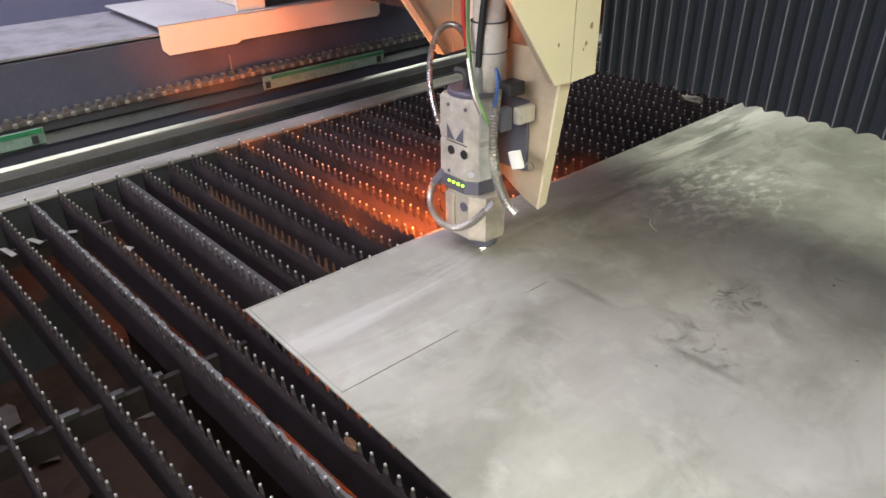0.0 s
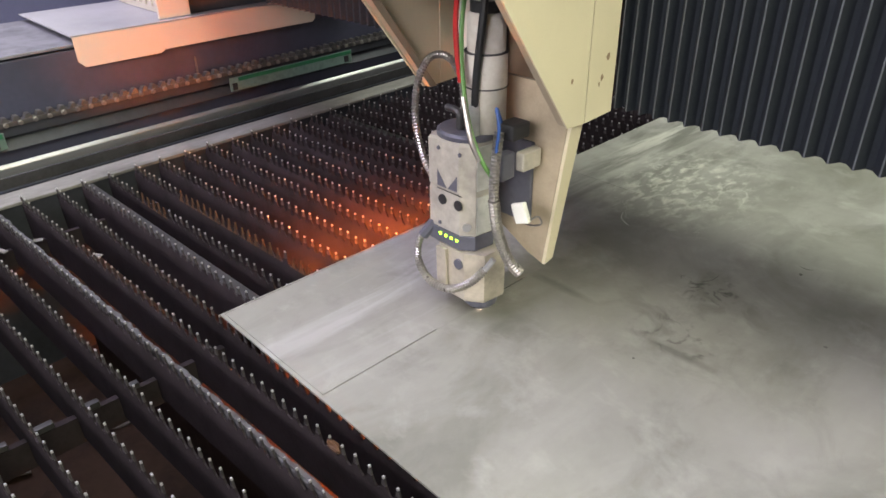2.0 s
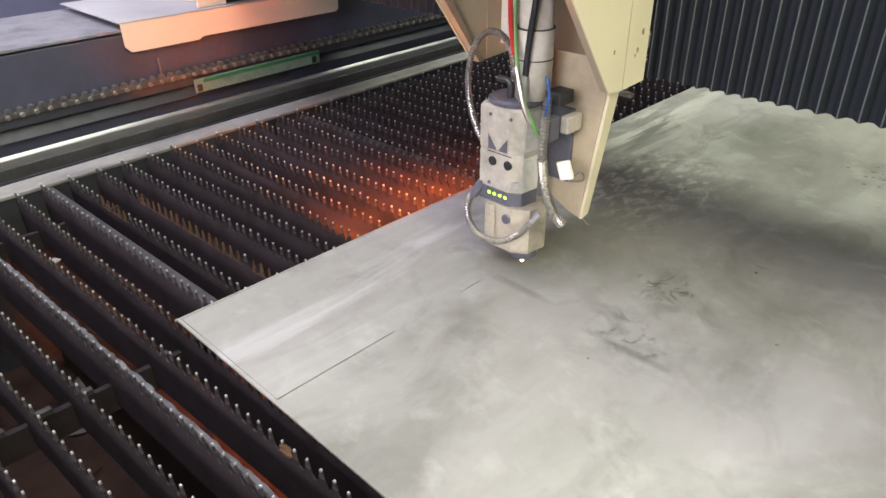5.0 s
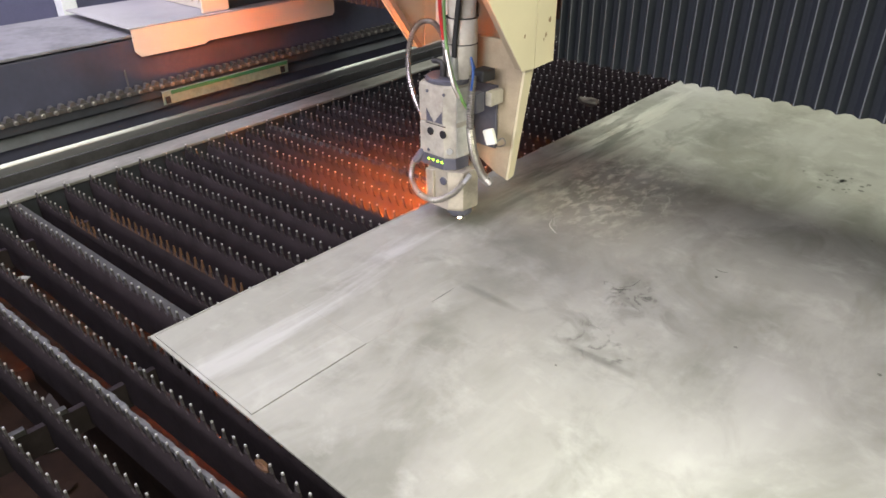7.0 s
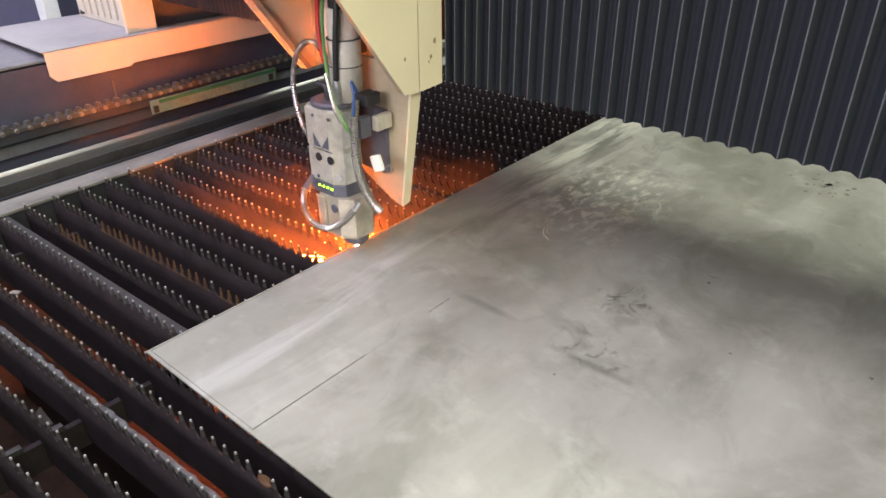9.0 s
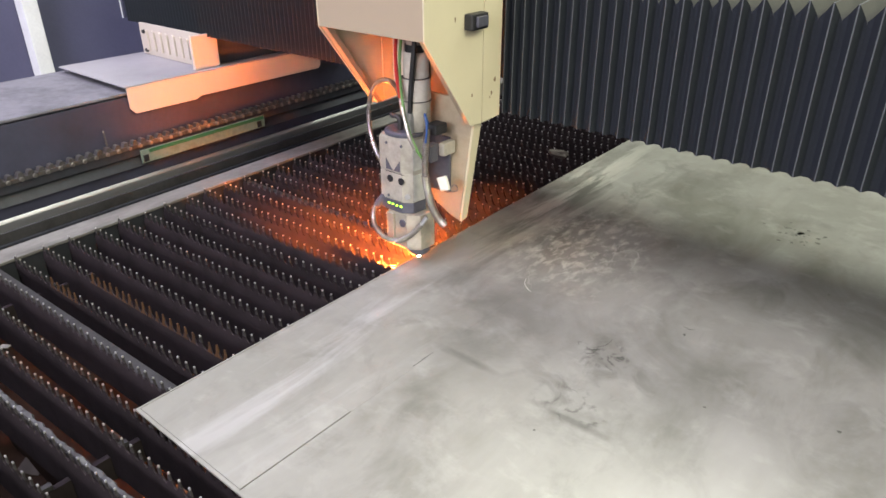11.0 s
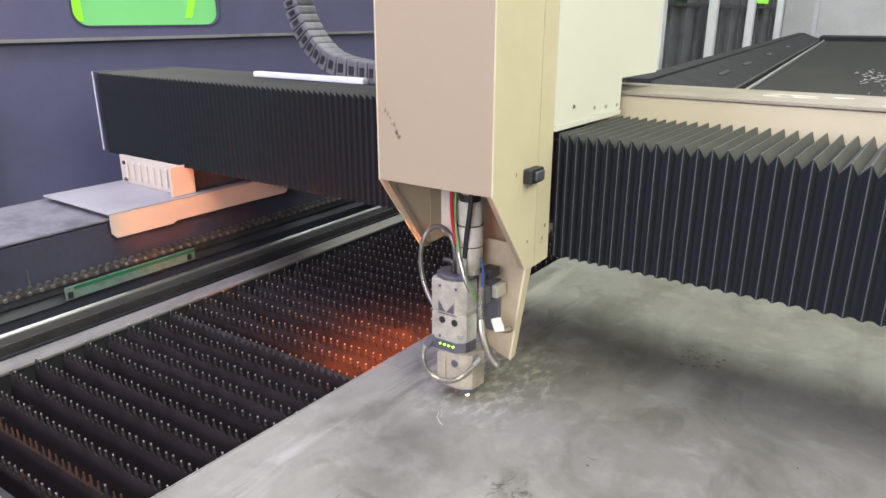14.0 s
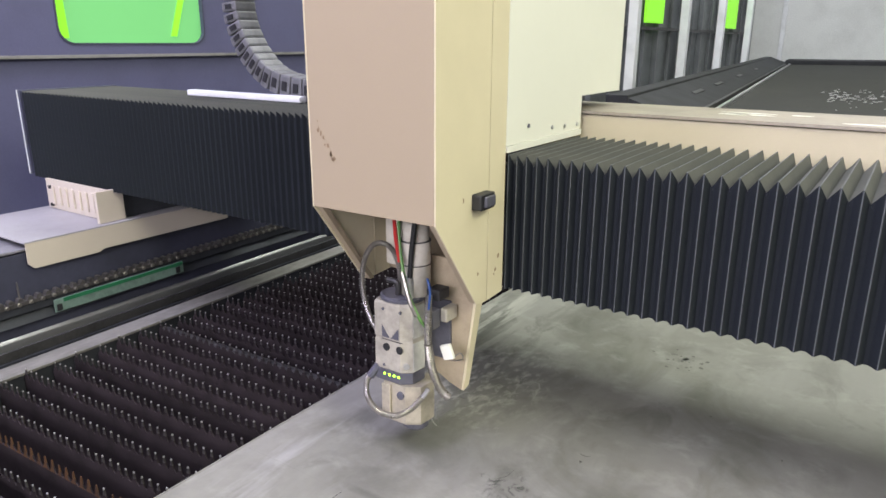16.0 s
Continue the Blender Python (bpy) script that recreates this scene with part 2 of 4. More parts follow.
M_TRAY = material("tray_sheet_paint", (0.53, 0.47, 0.41), 0.42, 0.0, 1.6, 0.07, 500, 0.02, grain=0.06, cut=(0.3, 0.75))
M_TRAYTOP = material("grey_tray_face", (0.33, 0.32, 0.345), 0.5, 0.1, 3, 0.2, 200, 0.03, grain=0.1)
# dark navy raised for the enclosure: the glare's haze is put into this colour
M_NAVY = material("glare_lifted_navy", (0.085, 0.085, 0.155), 0.5, 0.0, 2, 0.2, 120, 0.05, grain=0.1)
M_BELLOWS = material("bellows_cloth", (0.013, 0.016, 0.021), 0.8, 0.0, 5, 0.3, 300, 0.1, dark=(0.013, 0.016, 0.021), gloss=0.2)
# paler cloth for the top faces of the folds
M_FOLDTOP = material("pale_bellows_cloth", (0.058, 0.060, 0.057), 0.7, 0.0, 9, 0.3, 300, 0.1, dark=(0.080, 0.080, 0.074))
# paler ridge colour stands in for the highlight along each fold
M_RIDGE = material("bellows_ridge_highlight", (0.060, 0.067, 0.078), 0.5, 0.0, 30, 0.3)
M_HEAD = material("head_grey_paint", (0.42, 0.39, 0.345), 0.38, 0.15, 16, 0.35, 120, 0.05)
M_HEADLOW = material("head_nickel", (0.52, 0.47, 0.39), 0.32, 0.5, 16, 0.4, 120, 0.05)
# brown tone holds the shade behind the head; the return edge stays cream
M_BRACKET = material("shaded_bracket_paint", (0.40, 0.33, 0.24), 0.45, 0.0, 9, 0.35, 300, 0.03, grain=0.1)
M_PALE = material("pale_cover_paint", (0.52, 0.52, 0.50), 0.38, 0.1, 14, 0.3)
M_CAP = material("head_dark_cap", (0.10, 0.10, 0.13), 0.35, 0.2, 14, 0.3)
M_TUBE = material("ceramic_white_tube", (0.62, 0.58, 0.52), 0.4, 0.05, 14, 0.2)
M_HOSE = material("steel_flex_hose", (0.32, 0.30, 0.28), 0.3, 0.85, 40, 0.35, 200, 0.1)
M_RED = material("red_hose", (0.45, 0.02, 0.02), 0.35, 0, 30, 0.2)
M_GRN = material("green_wire", (0.10, 0.22, 0.06), 0.4, 0, 30, 0.2)
M_BLUE = material("blue_hose", (0.02, 0.06, 0.22), 0.35, 0, 30, 0.2)
M_RUBBER = material("black_rubber", (0.015, 0.015, 0.018), 0.5, 0, 30, 0.2)
M_RUST = material("rusty_scrap_pan", (0.024, 0.013, 0.009), 0.85, 0.0, 9, 0.6, 60, 0.5, dark=(0.010, 0.006, 0.005), gloss=0.15)
M_SCRAP = material("slag_scrap", (0.065, 0.055, 0.052), 0.7, 0.3, 20, 0.5, 80, 0.5, island=0.4)
M_FLOOR = material("workshop_floor", (0.22, 0.22, 0.21), 0.6, 0.0, 2, 0.4, 50, 0.15)
M_WALL = material("hall_wall_paint", (0.62, 0.63, 0.62), 0.6, 0.0, 1.2, 0.15, 40, 0.08)
M_SAND = material("dusty_cream_top", (0.29, 0.255, 0.215), 0.5, 0.1, 6, 0.3, 120, 0.05, dark=(0.20, 0.18, 0.16))
M_BROWN = material("brown_scuff", (0.25, 0.175, 0.11), 0.6, 0, 60, 0.3)
M_FAR = material("far_black_steel", (0.013, 0.014, 0.018), 0.85, 0.0, 6, 0.4)
M_BED = material("far_bed_grating", (0.012, 0.012, 0.0115), 0.9, 0.0, 5, 0.5, 90, 0.4, dark=(0.026, 0.026, 0.024))
M_POST = material("white_post_paint", (0.70, 0.71, 0.74), 0.45, 0.0, 5, 0.15)
# panes and strips glow by themselves in place of light from behind
M_LIME = glow("glowing_green_pane", (0.20, 0.62, 0.20), 0.55)
M_LIMEB = glow("glowing_lime", (0.30, 0.90, 0.03), 0.75)
M_LED = glow("green_led", (0.45, 1.0, 0.04), 4.5)
M_FIRE = glow("hot_sparks", (1.0, 0.18, 0.020), 800.0)
M_SPATTER = glow("bright_spatter", (1.0, 0.36, 0.08), 26.0)
M_JET = glow("hot_jet", (1.0, 0.18, 0.020), 1900.0)
M_CORE = glow("white_hot_sparks", (1.0, 0.70, 0.48), 140.0)


# ---- mesh helpers ----
def part(name, bm, mat, parent=None, label="", smooth=False):
    me = bpy.data.meshes.new(name)
    bmesh.ops.recalc_face_normals(bm, faces=bm.faces)
    bm.to_mesh(me)
    bm.free()
    for m in (mat if isinstance(mat, (list, tuple)) else (mat,)):
        me.materials.append(m)
    if smooth:
        for p in me.polygons:
            p.use_smooth = True
    ob = new(name, me)
    ob.parent = parent
    if label:
        ob["label"] = label
    return ob


def thing(name, label, category, m=None, group="", kind=""):
    ob = new(name)
    ob.empty_display_size = 0.05
    if m:
        ob.matrix_world = m
    return tagged(ob, label, category, group, kind)


def box(bm, x0, x1, y0, y1, z0, z1, bevel=0.0, mat=0):
    vs = [bm.verts.new((x, y, z)) for z in (z0, z1) for y in (y0, y1) for x in (x0, x1)]
    fs = [bm.faces.new([vs[i] for i in f]) for f in ((0, 2, 3, 1), (4, 5, 7, 6), (0, 1, 5, 4), (2, 6, 7, 3), (0, 4, 6, 2), (1, 3, 7, 5))]
    for f in fs:
        f.material_index = mat
    if bevel:
        es = list({e for f in fs for e in f.edges})
        bmesh.ops.bevel(bm, geom=es, offset=bevel, segments=2, affect="EDGES", profile=0.6)
    return bm


def boxed(*a, **k):
    return box(bmesh.new(), *a, **k)


def prism(pts, axis, a, b, bevel=0.0, bm=None):
    """A polygon of two coordinates, drawn out along an axis from a to b."""
    bm = bm or bmesh.new()
    put = {"x": lambda u, v, w: (w, u, v), "y": lambda u, v, w: (u, w, v), "z": lambda u, v, w: (u, v, w)}[axis]
    lo, hi = [bm.verts.new(put(u, v, a)) for u, v in pts], [bm.verts.new(put(u, v, b)) for u, v in pts]
    fs = [bm.faces.new(lo), bm.faces.new(hi[::-1])]
    for i in range(len(pts)):
        j = (i + 1) % len(pts)
        fs.append(bm.faces.new((lo[i], hi[i], hi[j], lo[j])))
    if bevel:
        bmesh.ops.recalc_face_normals(bm, faces=fs)
        bmesh.ops.bevel(bm, geom=list({e for f in fs for e in f.edges}), offset=bevel, segments=2, affect="EDGES", profile=0.6)
    return bm


def ring(r, n, z, cx=0, cy=0, sx=1.0, sy=1.0, turn=0.0):
    return [(cx + r * sx * math.cos(turn + 2 * math.pi * i / n), cy + r * sy * math.sin(turn + 2 * math.pi * i / n), z) for i in range(n)]


def lathe(profile, n=24, bm=None, cx=0, cy=0, sx=1.0, sy=1.0, turn=0.0, close=True):
    """Rings of (radius, height), skinned."""
    bm = bm or bmesh.new()
    rs = [[bm.verts.new(p) for p in ring(r, n, z, cx, cy, sx, sy, turn)] for r, z in profile]
    for a, b in zip(rs, rs[1:]):
        for i in range(n):
            bm.faces.new((a[i], a[(i + 1) % n], b[(i + 1) % n], b[i]))
    if close:
        bm.faces.new(rs[0][::-1])
        bm.faces.new(rs[-1])
    return bm


def smooth_path(points, steps):
    """A Catmull-Rom curve through points."""
    ps = [Vector(p) for p in points]
    ps = [2 * ps[0] - ps[1]] + ps + [2 * ps[-1] - ps[-2]]
    out = []
    for a, b, c, d in zip(ps, ps[1:], ps[2:], ps[3:]):
        for i in range(steps):
            t = i / steps
            out.append(0.5 * ((2 * b) + (c - a) * t + (2 * a - 5 * b + 4 * c - d) * t * t + (3 * b - a - 3 * c + d) * t ** 3))
    out.append(ps[-2])
    return out


def tube(points, r, n=10, steps=8, ribs=0.0):
    """A hose along points; with ribs its radius goes up and down ring by ring."""
    path = smooth_path(points, steps)
    if ribs:
        length = sum((b - a).length for a, b in zip(path, path[1:]))
        count = int(length / 0.0022)
        dense, acc = [], 0
        seg = [(b - a).length for a, b in zip(path, path[1:])]
        for k in range(count):
            d = length * k / (count - 1)
            i, s = 0, 0.0
            while i < len(seg) - 1 and s + seg[i] < d:
                s += seg[i]
                i += 1
            dense.append(path[i].lerp(path[i + 1], min(1, (d - s) / max(seg[i], 1e-9))))
        path = dense
    bm = bmesh.new()
    rings = []
    up = Vector((0.3, 0.2, 1)).normalized()
    for i, p in enumerate(path):
        d = (path[min(i + 1, len(path) - 1)] - path[max(i - 1, 0)]).normalized()
        side = d.cross(up)
        side = side.normalized() if side.length > 1e-4 else Vector((1, 0, 0))
        up = side.cross(d).normalized()
        rad = r * (1 - ribs * (i % 2))
        rings.append([bm.verts.new(p + rad * (side * math.cos(a) + up * math.sin(a))) for a in [2 * math.pi * k / n for k in range(n)]])
    for a, b in zip(rings, rings[1:]):
        for i in range(n):
            bm.faces.new((a[i], a[(i + 1) % n], b[(i + 1) % n], b[i]))
    bm.faces.new(rings[0][::-1])
    bm.faces.new(rings[-1])
    return bm


# ---- hall ----
def structure(name, bm, mat, label, category):
    return tagged(part(name, bm, mat), label, category, kind="structure")


GROUND = -0.86
structure("ground", boxed(-9, 9, -7, 16, GROUND - 0.1, GROUND), M_FLOOR, "grey concrete workshop floor with old stains", "floor")
structure("wall_north", boxed(-9, 9, 15.8, 16, GROUND, 6.2), M_WALL, "pale painted hall wall behind the machine", "wall")
structure("wall_south", boxed(-9, 9, -7, -6.8, GROUND, 6.2), M_WALL, "pale painted hall wall", "wall")
structure("wall_west", boxed(-9, -8.8, -6.8, 15.8, GROUND, 6.2), M_WALL, "pale painted hall wall", "wall")
structure("wall_east", boxed(8.8, 9, -6.8, 15.8, GROUND, 6.2), M_WALL, "pale painted hall wall", "wall")
structure("ceiling", boxed(-9, 9, -7, 16, 6.2, 6.3), M_WALL, "pale hall ceiling far above", "ceiling")


# ---- enclosure of the machine ----
def enclosure():
    e = thing("machine_enclosure", "dark navy sheet-steel enclosure with green laser-safe windows", "enclosure")
    X = -1.75
    # side wall with the window's opening
    w0, w1, h0, h1 = 1.10, 1.76, 0.735, 1.25
    for y0, y1, z0, z1 in ((-1.6, w0, 0.69, 1.7), (w1, 3.6, 0.69, 1.7), (w0, w1, 0.69, h0), (w0, w1, h1, 1.7)):
        part("panel", boxed(X - 0.04, X, y0, y1, z0, z1), M_NAVY, e)
    part("panel", boxed(X - 0.06, X - 0.015, -1.6, 3.6, GROUND, 0.685), M_NAVY, e)
    part("ledge", boxed(X - 0.02, X + 0.008, -1.6, 3.6, 0.682, 0.694), M_FRAME, e)
    pane = part("window_pane", boxed(X - 0.03, X - 0.022, w0, w1, h0, h1), M_LIME, e, "green laser-safe pane that glows by itself")
    # rounded corners and the gasket round the opening
    r, arcs = 0.06, []
    for cy, cz, a0 in ((w1 - r, h1 - r, 0), (w0 + r, h1 - r, 90), (w0 + r, h0 + r, 180), (w1 - r, h0 + r, 270)):
        arc = [(cy, cz, math.radians(a0 + 15 * i)) for i in range(7)]
        arcs += arc
        s, c = math.sin(math.radians(a0 + 45)), math.cos(math.radians(a0 + 45))
        corner = (cy + r * 1.41421 * c, cz + r * 1.41421 * s)
        part("corner_web", prism([corner] + [(y + r * math.cos(a), z + r * math.sin(a)) for y, z, a in arc], "x", X - 0.017, X - 0.001), M_NAVY, pane)
    bm = bmesh.new()
    rows = [[bm.verts.new((x, y + q * math.cos(a), z + q * math.sin(a))) for y, z, a in arcs] for q, x in ((r - 0.003, X - 0.016), (r - 0.003, X + 0.003), (r + 0.004, X + 0.003), (r + 0.004, X + 0.0005))]
    for ra, rb in zip(rows, rows[1:]):
        for i in range(len(arcs)):
            j = (i + 1) % len(arcs)
            bm.faces.new((ra[i], ra[j], rb[j], rb[i]))
    part("window_gasket", bm, M_DARK, pane)
    part("seen_strip", prism([(w0 + 0.01, h0 + 0.02), (w0 + 0.05, h0 + 0.02), (w0 + 0.03, h1), (w0 + 0.005, h1)], 'x', X - 0.021, X - 0.018), M_LIMEB, pane, 'bright lime strip')
    part("seen_strip", prism([(w1 - 0.16, h0 + 0.03), (w1 - 0.13, h0 + 0.03), (w1 - 0.06, h0 + 0.24), (w1 - 0.06, h0 + 0.34), (w1 - 0.16, h0 + 0.34), (w1 - 0.16, h0 + 0.25), (w1 - 0.09, h0 + 0.24)], 'x', X - 0.021, X - 0.018), M_LIMEB, pane, 'bright lime strip')
    part("post", boxed(X - 0.01, X + 0.05, 0.62, 0.67, GROUND, 0.68, bevel=0.004), M_POST, e, "white painted steel post")
    return e


enclosure()


def far_frames():
    """The posts and windows of the far enclosure, along the same side."""
    e = thing("far_enclosure", "grey steel frames with white posts and lime windows beyond the gantry", "enclosure")
    X = -1.6
    grey = material("far_grey_panel", (0.13, 0.14, 0.15), 0.45, 0.2, 2, 0.5)
    y = 6.0
    while y < 13.6:
        part("panel", boxed(X - 0.3, X - 0.26 + (0.03 if int(y * 2) % 2 else 0), y, y + 0.44, 0.0, 3.2), grey, e)
        part("panel_rib", boxed(X - 0.3, X - 0.2, y + 0.445, y + 0.495, 0.0, 3.2), grey, e)
        y += 0.5
    for y in (7.0, 8.85, 10.7, 12.6):
        part("post", boxed(X - 0.05, X + 0.05, y - 0.055, y + 0.055, 0.0, 3.2, bevel=0.01), M_POST, e)
    for y0, y1 in ((7.75, 8.4), (11.6, 12.3)):
        part("window_pane", boxed(X - 0.16, X - 0.13, y0, y1, 0.96, 2.2, bevel=0.012), M_LIMEB, e, "lime green window")
    part("rail", boxed(X - 0.19, X - 0.165, 6.0, 13.6, 0.88, 0.92), M_STRIP, e)
    return e


far_frames()


def far_bed():
    b = thing("exchange_table", "dark second pallet table with steel frame behind the gantry", "table", pose(-0.03, 2.25, 0, 0, 0, 6.2))
    part("outer_beam", boxed(0.0, 0.085, 0, 8.6, GROUND, 0.555, bevel=0.004), M_FAR, b)
    part("inner_slope", prism([(0.087, 0.545), (0.30, 0.47), (0.30, 0.30), (0.087, 0.30)], "y", 0.0, 8.6), M_FAR, b)
    for y in (0.9, 1.7, 2.9, 4.4):
        part("slot_plate", prism([(0.18, 0.515), (0.200, 0.508), (0.200, 0.5105), (0.18, 0.5175)], "y", y, y + 0.30), M_STRIP, b)
    part("edge_strip", boxed(0.302, 0.318, 0.0, 7.6, 0.44, 0.486, bevel=0.003), M_STRIP, b)
    part("edge_strip", boxed(0.354, 0.370, 0.0, 7.6, 0.44, 0.490, bevel=0.003), M_BRIGHT, b, "bright steel edge strip")
    part("bed", boxed(0.374, 3.4, 0.0, 7.6, 0.42, 0.478), M_BED, b)
    part("end_beam", boxed(0.302, 3.4, 7.62, 8.5, 0.0, 0.53, bevel=0.01), M_FAR, b)
    rng = random.Random(61)
    flakes = bmesh.new()
    for i in range(150):
        x, y, r, a = 0.75 + abs(rng.gauss(0, 0.35)), 1.5 + rng.gauss(0, 0.35), rng.uniform(0.004, 0.016), rng.uniform(0, 6.28)
        prism([(x + r * rng.uniform(0.4, 1) * math.cos(a + k), y + r * rng.uniform(0.4, 1) * math.sin(a + k)) for k in (0, 1.6, 3.1, 4.7)], "z", 0.4785, 0.481, bm=flakes)
    part("bright_flakes", flakes, M_TIP, b, "pale metal flakes on the grating")["kind"] = "stuff"
    for x in (0.6, 3.2):
        for y in (0.3, 7.2):
            part("leg", boxed(x - 0.06, x + 0.06, y - 0.06, y + 0.06, GROUND, 0.42), M_BLACK, b)
    return b


far_bed()


# ---- bed of the machine ----
BED_TURN = Matrix.Translation((-0.85, 0.5, 0)) @ pose(0, 0, 0, 0, 0, 2.1) @ Matrix.Translation((0.85, -0.5, 0))


def side_beam():
    b = thing("bed_side_beam", "dark machine side beam with dusty top, rack and guide rail", "machine bed", BED_TURN)
    part("beam_body", boxed(-1.24, -0.872, -1.6, 3.6, GROUND, 0.225, bevel=0.004), M_DARK, b)
    part("beam_top", boxed(-1.245, -0.868, -1.6, 3.6, 0.229, 0.236, bevel=0.002), M_RAILTOP, b, "dusty grey beam top")
    part("rack_seat", boxed(-0.868, -0.852, -1.6, 3.6, 0.074, 0.094), M_BLACK, b)
    rack = part("rack", boxed(-0.866, -0.846, -1.6, 3.6, 0.096, 0.106), M_RACK, b, "greasy toothed rack")
    bm = bmesh.new()
    y = -0.6
    while y < 2.6:
        prism([(y, 0.1062), (y + 0.018, 0.1062), (y + 0.013, 0.116), (y + 0.005, 0.116)], "x", -0.864, -0.848, bm=bm)
        y += 0.024
    part("rack_teeth", bm, M_RACK, rack)
    y = -0.58
    me = None
    while y < 2.6:
        if me is None:
            bolt = part("bolt", lathe([(0.0055, 0), (0.0055, 0.003), (0.004, 0.004)], 10), M_HOSE, rack, "bright bolt head")
            bolt.matrix_local = pose(-0.846, y, 0.101, 0, 90, 0)
            me = bolt.data
        else:
            o = new("bolt", me)
            o.parent, o.matrix_local = rack, pose(-0.846, y, 0.101, 0, 90, 0)
        y += 0.030
    part("chamfer", prism([(-0.868, 0.045), (-0.868, 0.072), (-0.850, 0.045)], "y", -1.6, 3.6), M_BLACK, b)
    part("guide_rail", prism([(-0.850, -0.02), (-0.850, 0.019), (-0.846, 0.019), (-0.841, 0.012), (-0.841, -0.012), (-0.844, -0.02)], "y", -1.6, 3.6, 0.002), M_BRIGHT, b, "bright ground guide rail")
    part("rail_back", boxed(-0.868, -0.8505, -1.6, 3.6, -0.02, 0.010), M_BLACK, b)
    part("rail_shelf", boxed(-0.868, -0.80, -1.6, 3.6, -0.08, -0.022), M_BLACK, b)
    part("rail_lip", boxed(-0.812, -0.806, -1.6, 3.6, -0.02, 0.004), M_STRIP, b)
    part("pin", lathe([(0.0025, 0.117), (0.0025, 0.155), (0.001, 0.158)], 8, cx=-0.86, cy=0.42), M_RACK, b)
    return b


side_beam()


def sign_plate(y0, y1):
    s = thing("sign_plate", "green-edged pale sign plate screwed below the rack", "sign", BED_TURN)
    part("plate", boxed(-0.846, -0.842, y0, y1, 0.052, 0.088, bevel=0.0015), M_SIGN, s)
    part("band", boxed(-0.8418, -0.840, y0 + 0.025, y1 - 0.004, 0.077, 0.0868), M_GREEN, s, "green painted band")
    for y in (y0 + 0.012, y1 - 0.022):
        part("clip", boxed(-0.8418, -0.838, y - 0.007, y + 0.007, 0.056, 0.074, bevel=0.001), M_RUBBER, s)
    part("back", boxed(-0.868, -0.8465, y0 + 0.02, y1 - 0.02, 0.06, 0.074), M_BLACK, s)
    return s


sign_plate(0.495, 0.905)
sign_plate(-0.46, -0.05)

SLATS = [(0.062 + 0.0595 * k, 2.1) for k in range(0, 34)] + [(0.001, 1.3), (-0.047, 3.1), (-0.106, 3.3), (-0.162, 3.3), (-0.218, 3.5), (-0.278, 3.5), (-0.335, 3.4)]
SLATS += [(-0.335 - 0.058 * k, 3.0) for k in range(1, 9)]
X0, X1 = -0.695, 1.42


def slat_mesh(seed, rust=None):
    """A toothed support slat, along x, its tips at height 0."""
    rng = random.Random(seed)
    pitch, th = 0.0232, 0.0013
    bm = bmesh.new()
    n = int((X1 - X0) / pitch)
    prev = None
    for i in range(n):
        x = X0 + pitch * i
        tip = -0.0005 - 0.004 * rng.random() ** 2
        lean = rng.uniform(-0.0012, 0.0012)
        w = rng.uniform(0.0009, 0.0014)
        c, b = x + pitch / 2 + lean, -0.026 + rng.uniform(-0.002, 0.002)
        xs = [(x, -0.027), (c - w - 0.0052, tip - 0.021), (c - w - 0.0024, tip - 0.014), (c - w - 0.0003, tip - 0.003), (c - w, tip),
              (c + w, tip), (c + w + 0.0003, tip - 0.003), (c + w + 0.0024, tip - 0.014), (c + w + 0.0052, tip - 0.021), (x + pitch, -0.027)]
        red = rust is not None and rust[0] < x < rust[1] and rng.random() < 0.85
        sides = []
        for y in (-th, th):
            up = [bm.verts.new((u, y, v)) for u, v in xs]
            lo = [bm.verts.new((x, y, -0.105)), bm.verts.new((x + pitch, y, -0.105))]
            for j, skin in ((0, 0), (1, 0), (2, 3), (3, 1)):
                bm.faces.new((up[j], up[j + 1], up[8 - j], up[9 - j])).material_index = 2 if red else skin
            bm.faces.new((lo[0], lo[1], up[9], up[0]))
            sides.append(up)
        for k in range(9):
            f = bm.faces.new((sides[0][k], sides[0][k + 1], sides[1][k + 1], sides[1][k]))
            f.material_index = 2 if red and 1 < k < 7 else (0, 0, 3, 1, 1, 1, 3, 0, 0)[k]
    bmesh.ops.remove_doubles(bm, verts=bm.verts, dist=0.00005)
    me = bpy.data.meshes.new("slat")
    bm.to_mesh(me)
    bm.free()
    me.materials.append(M_SLAT)
    me.materials.append(M_TIP)
    me.materials.append(M_SLATR)
    me.materials.append(M_STEM)
    return me


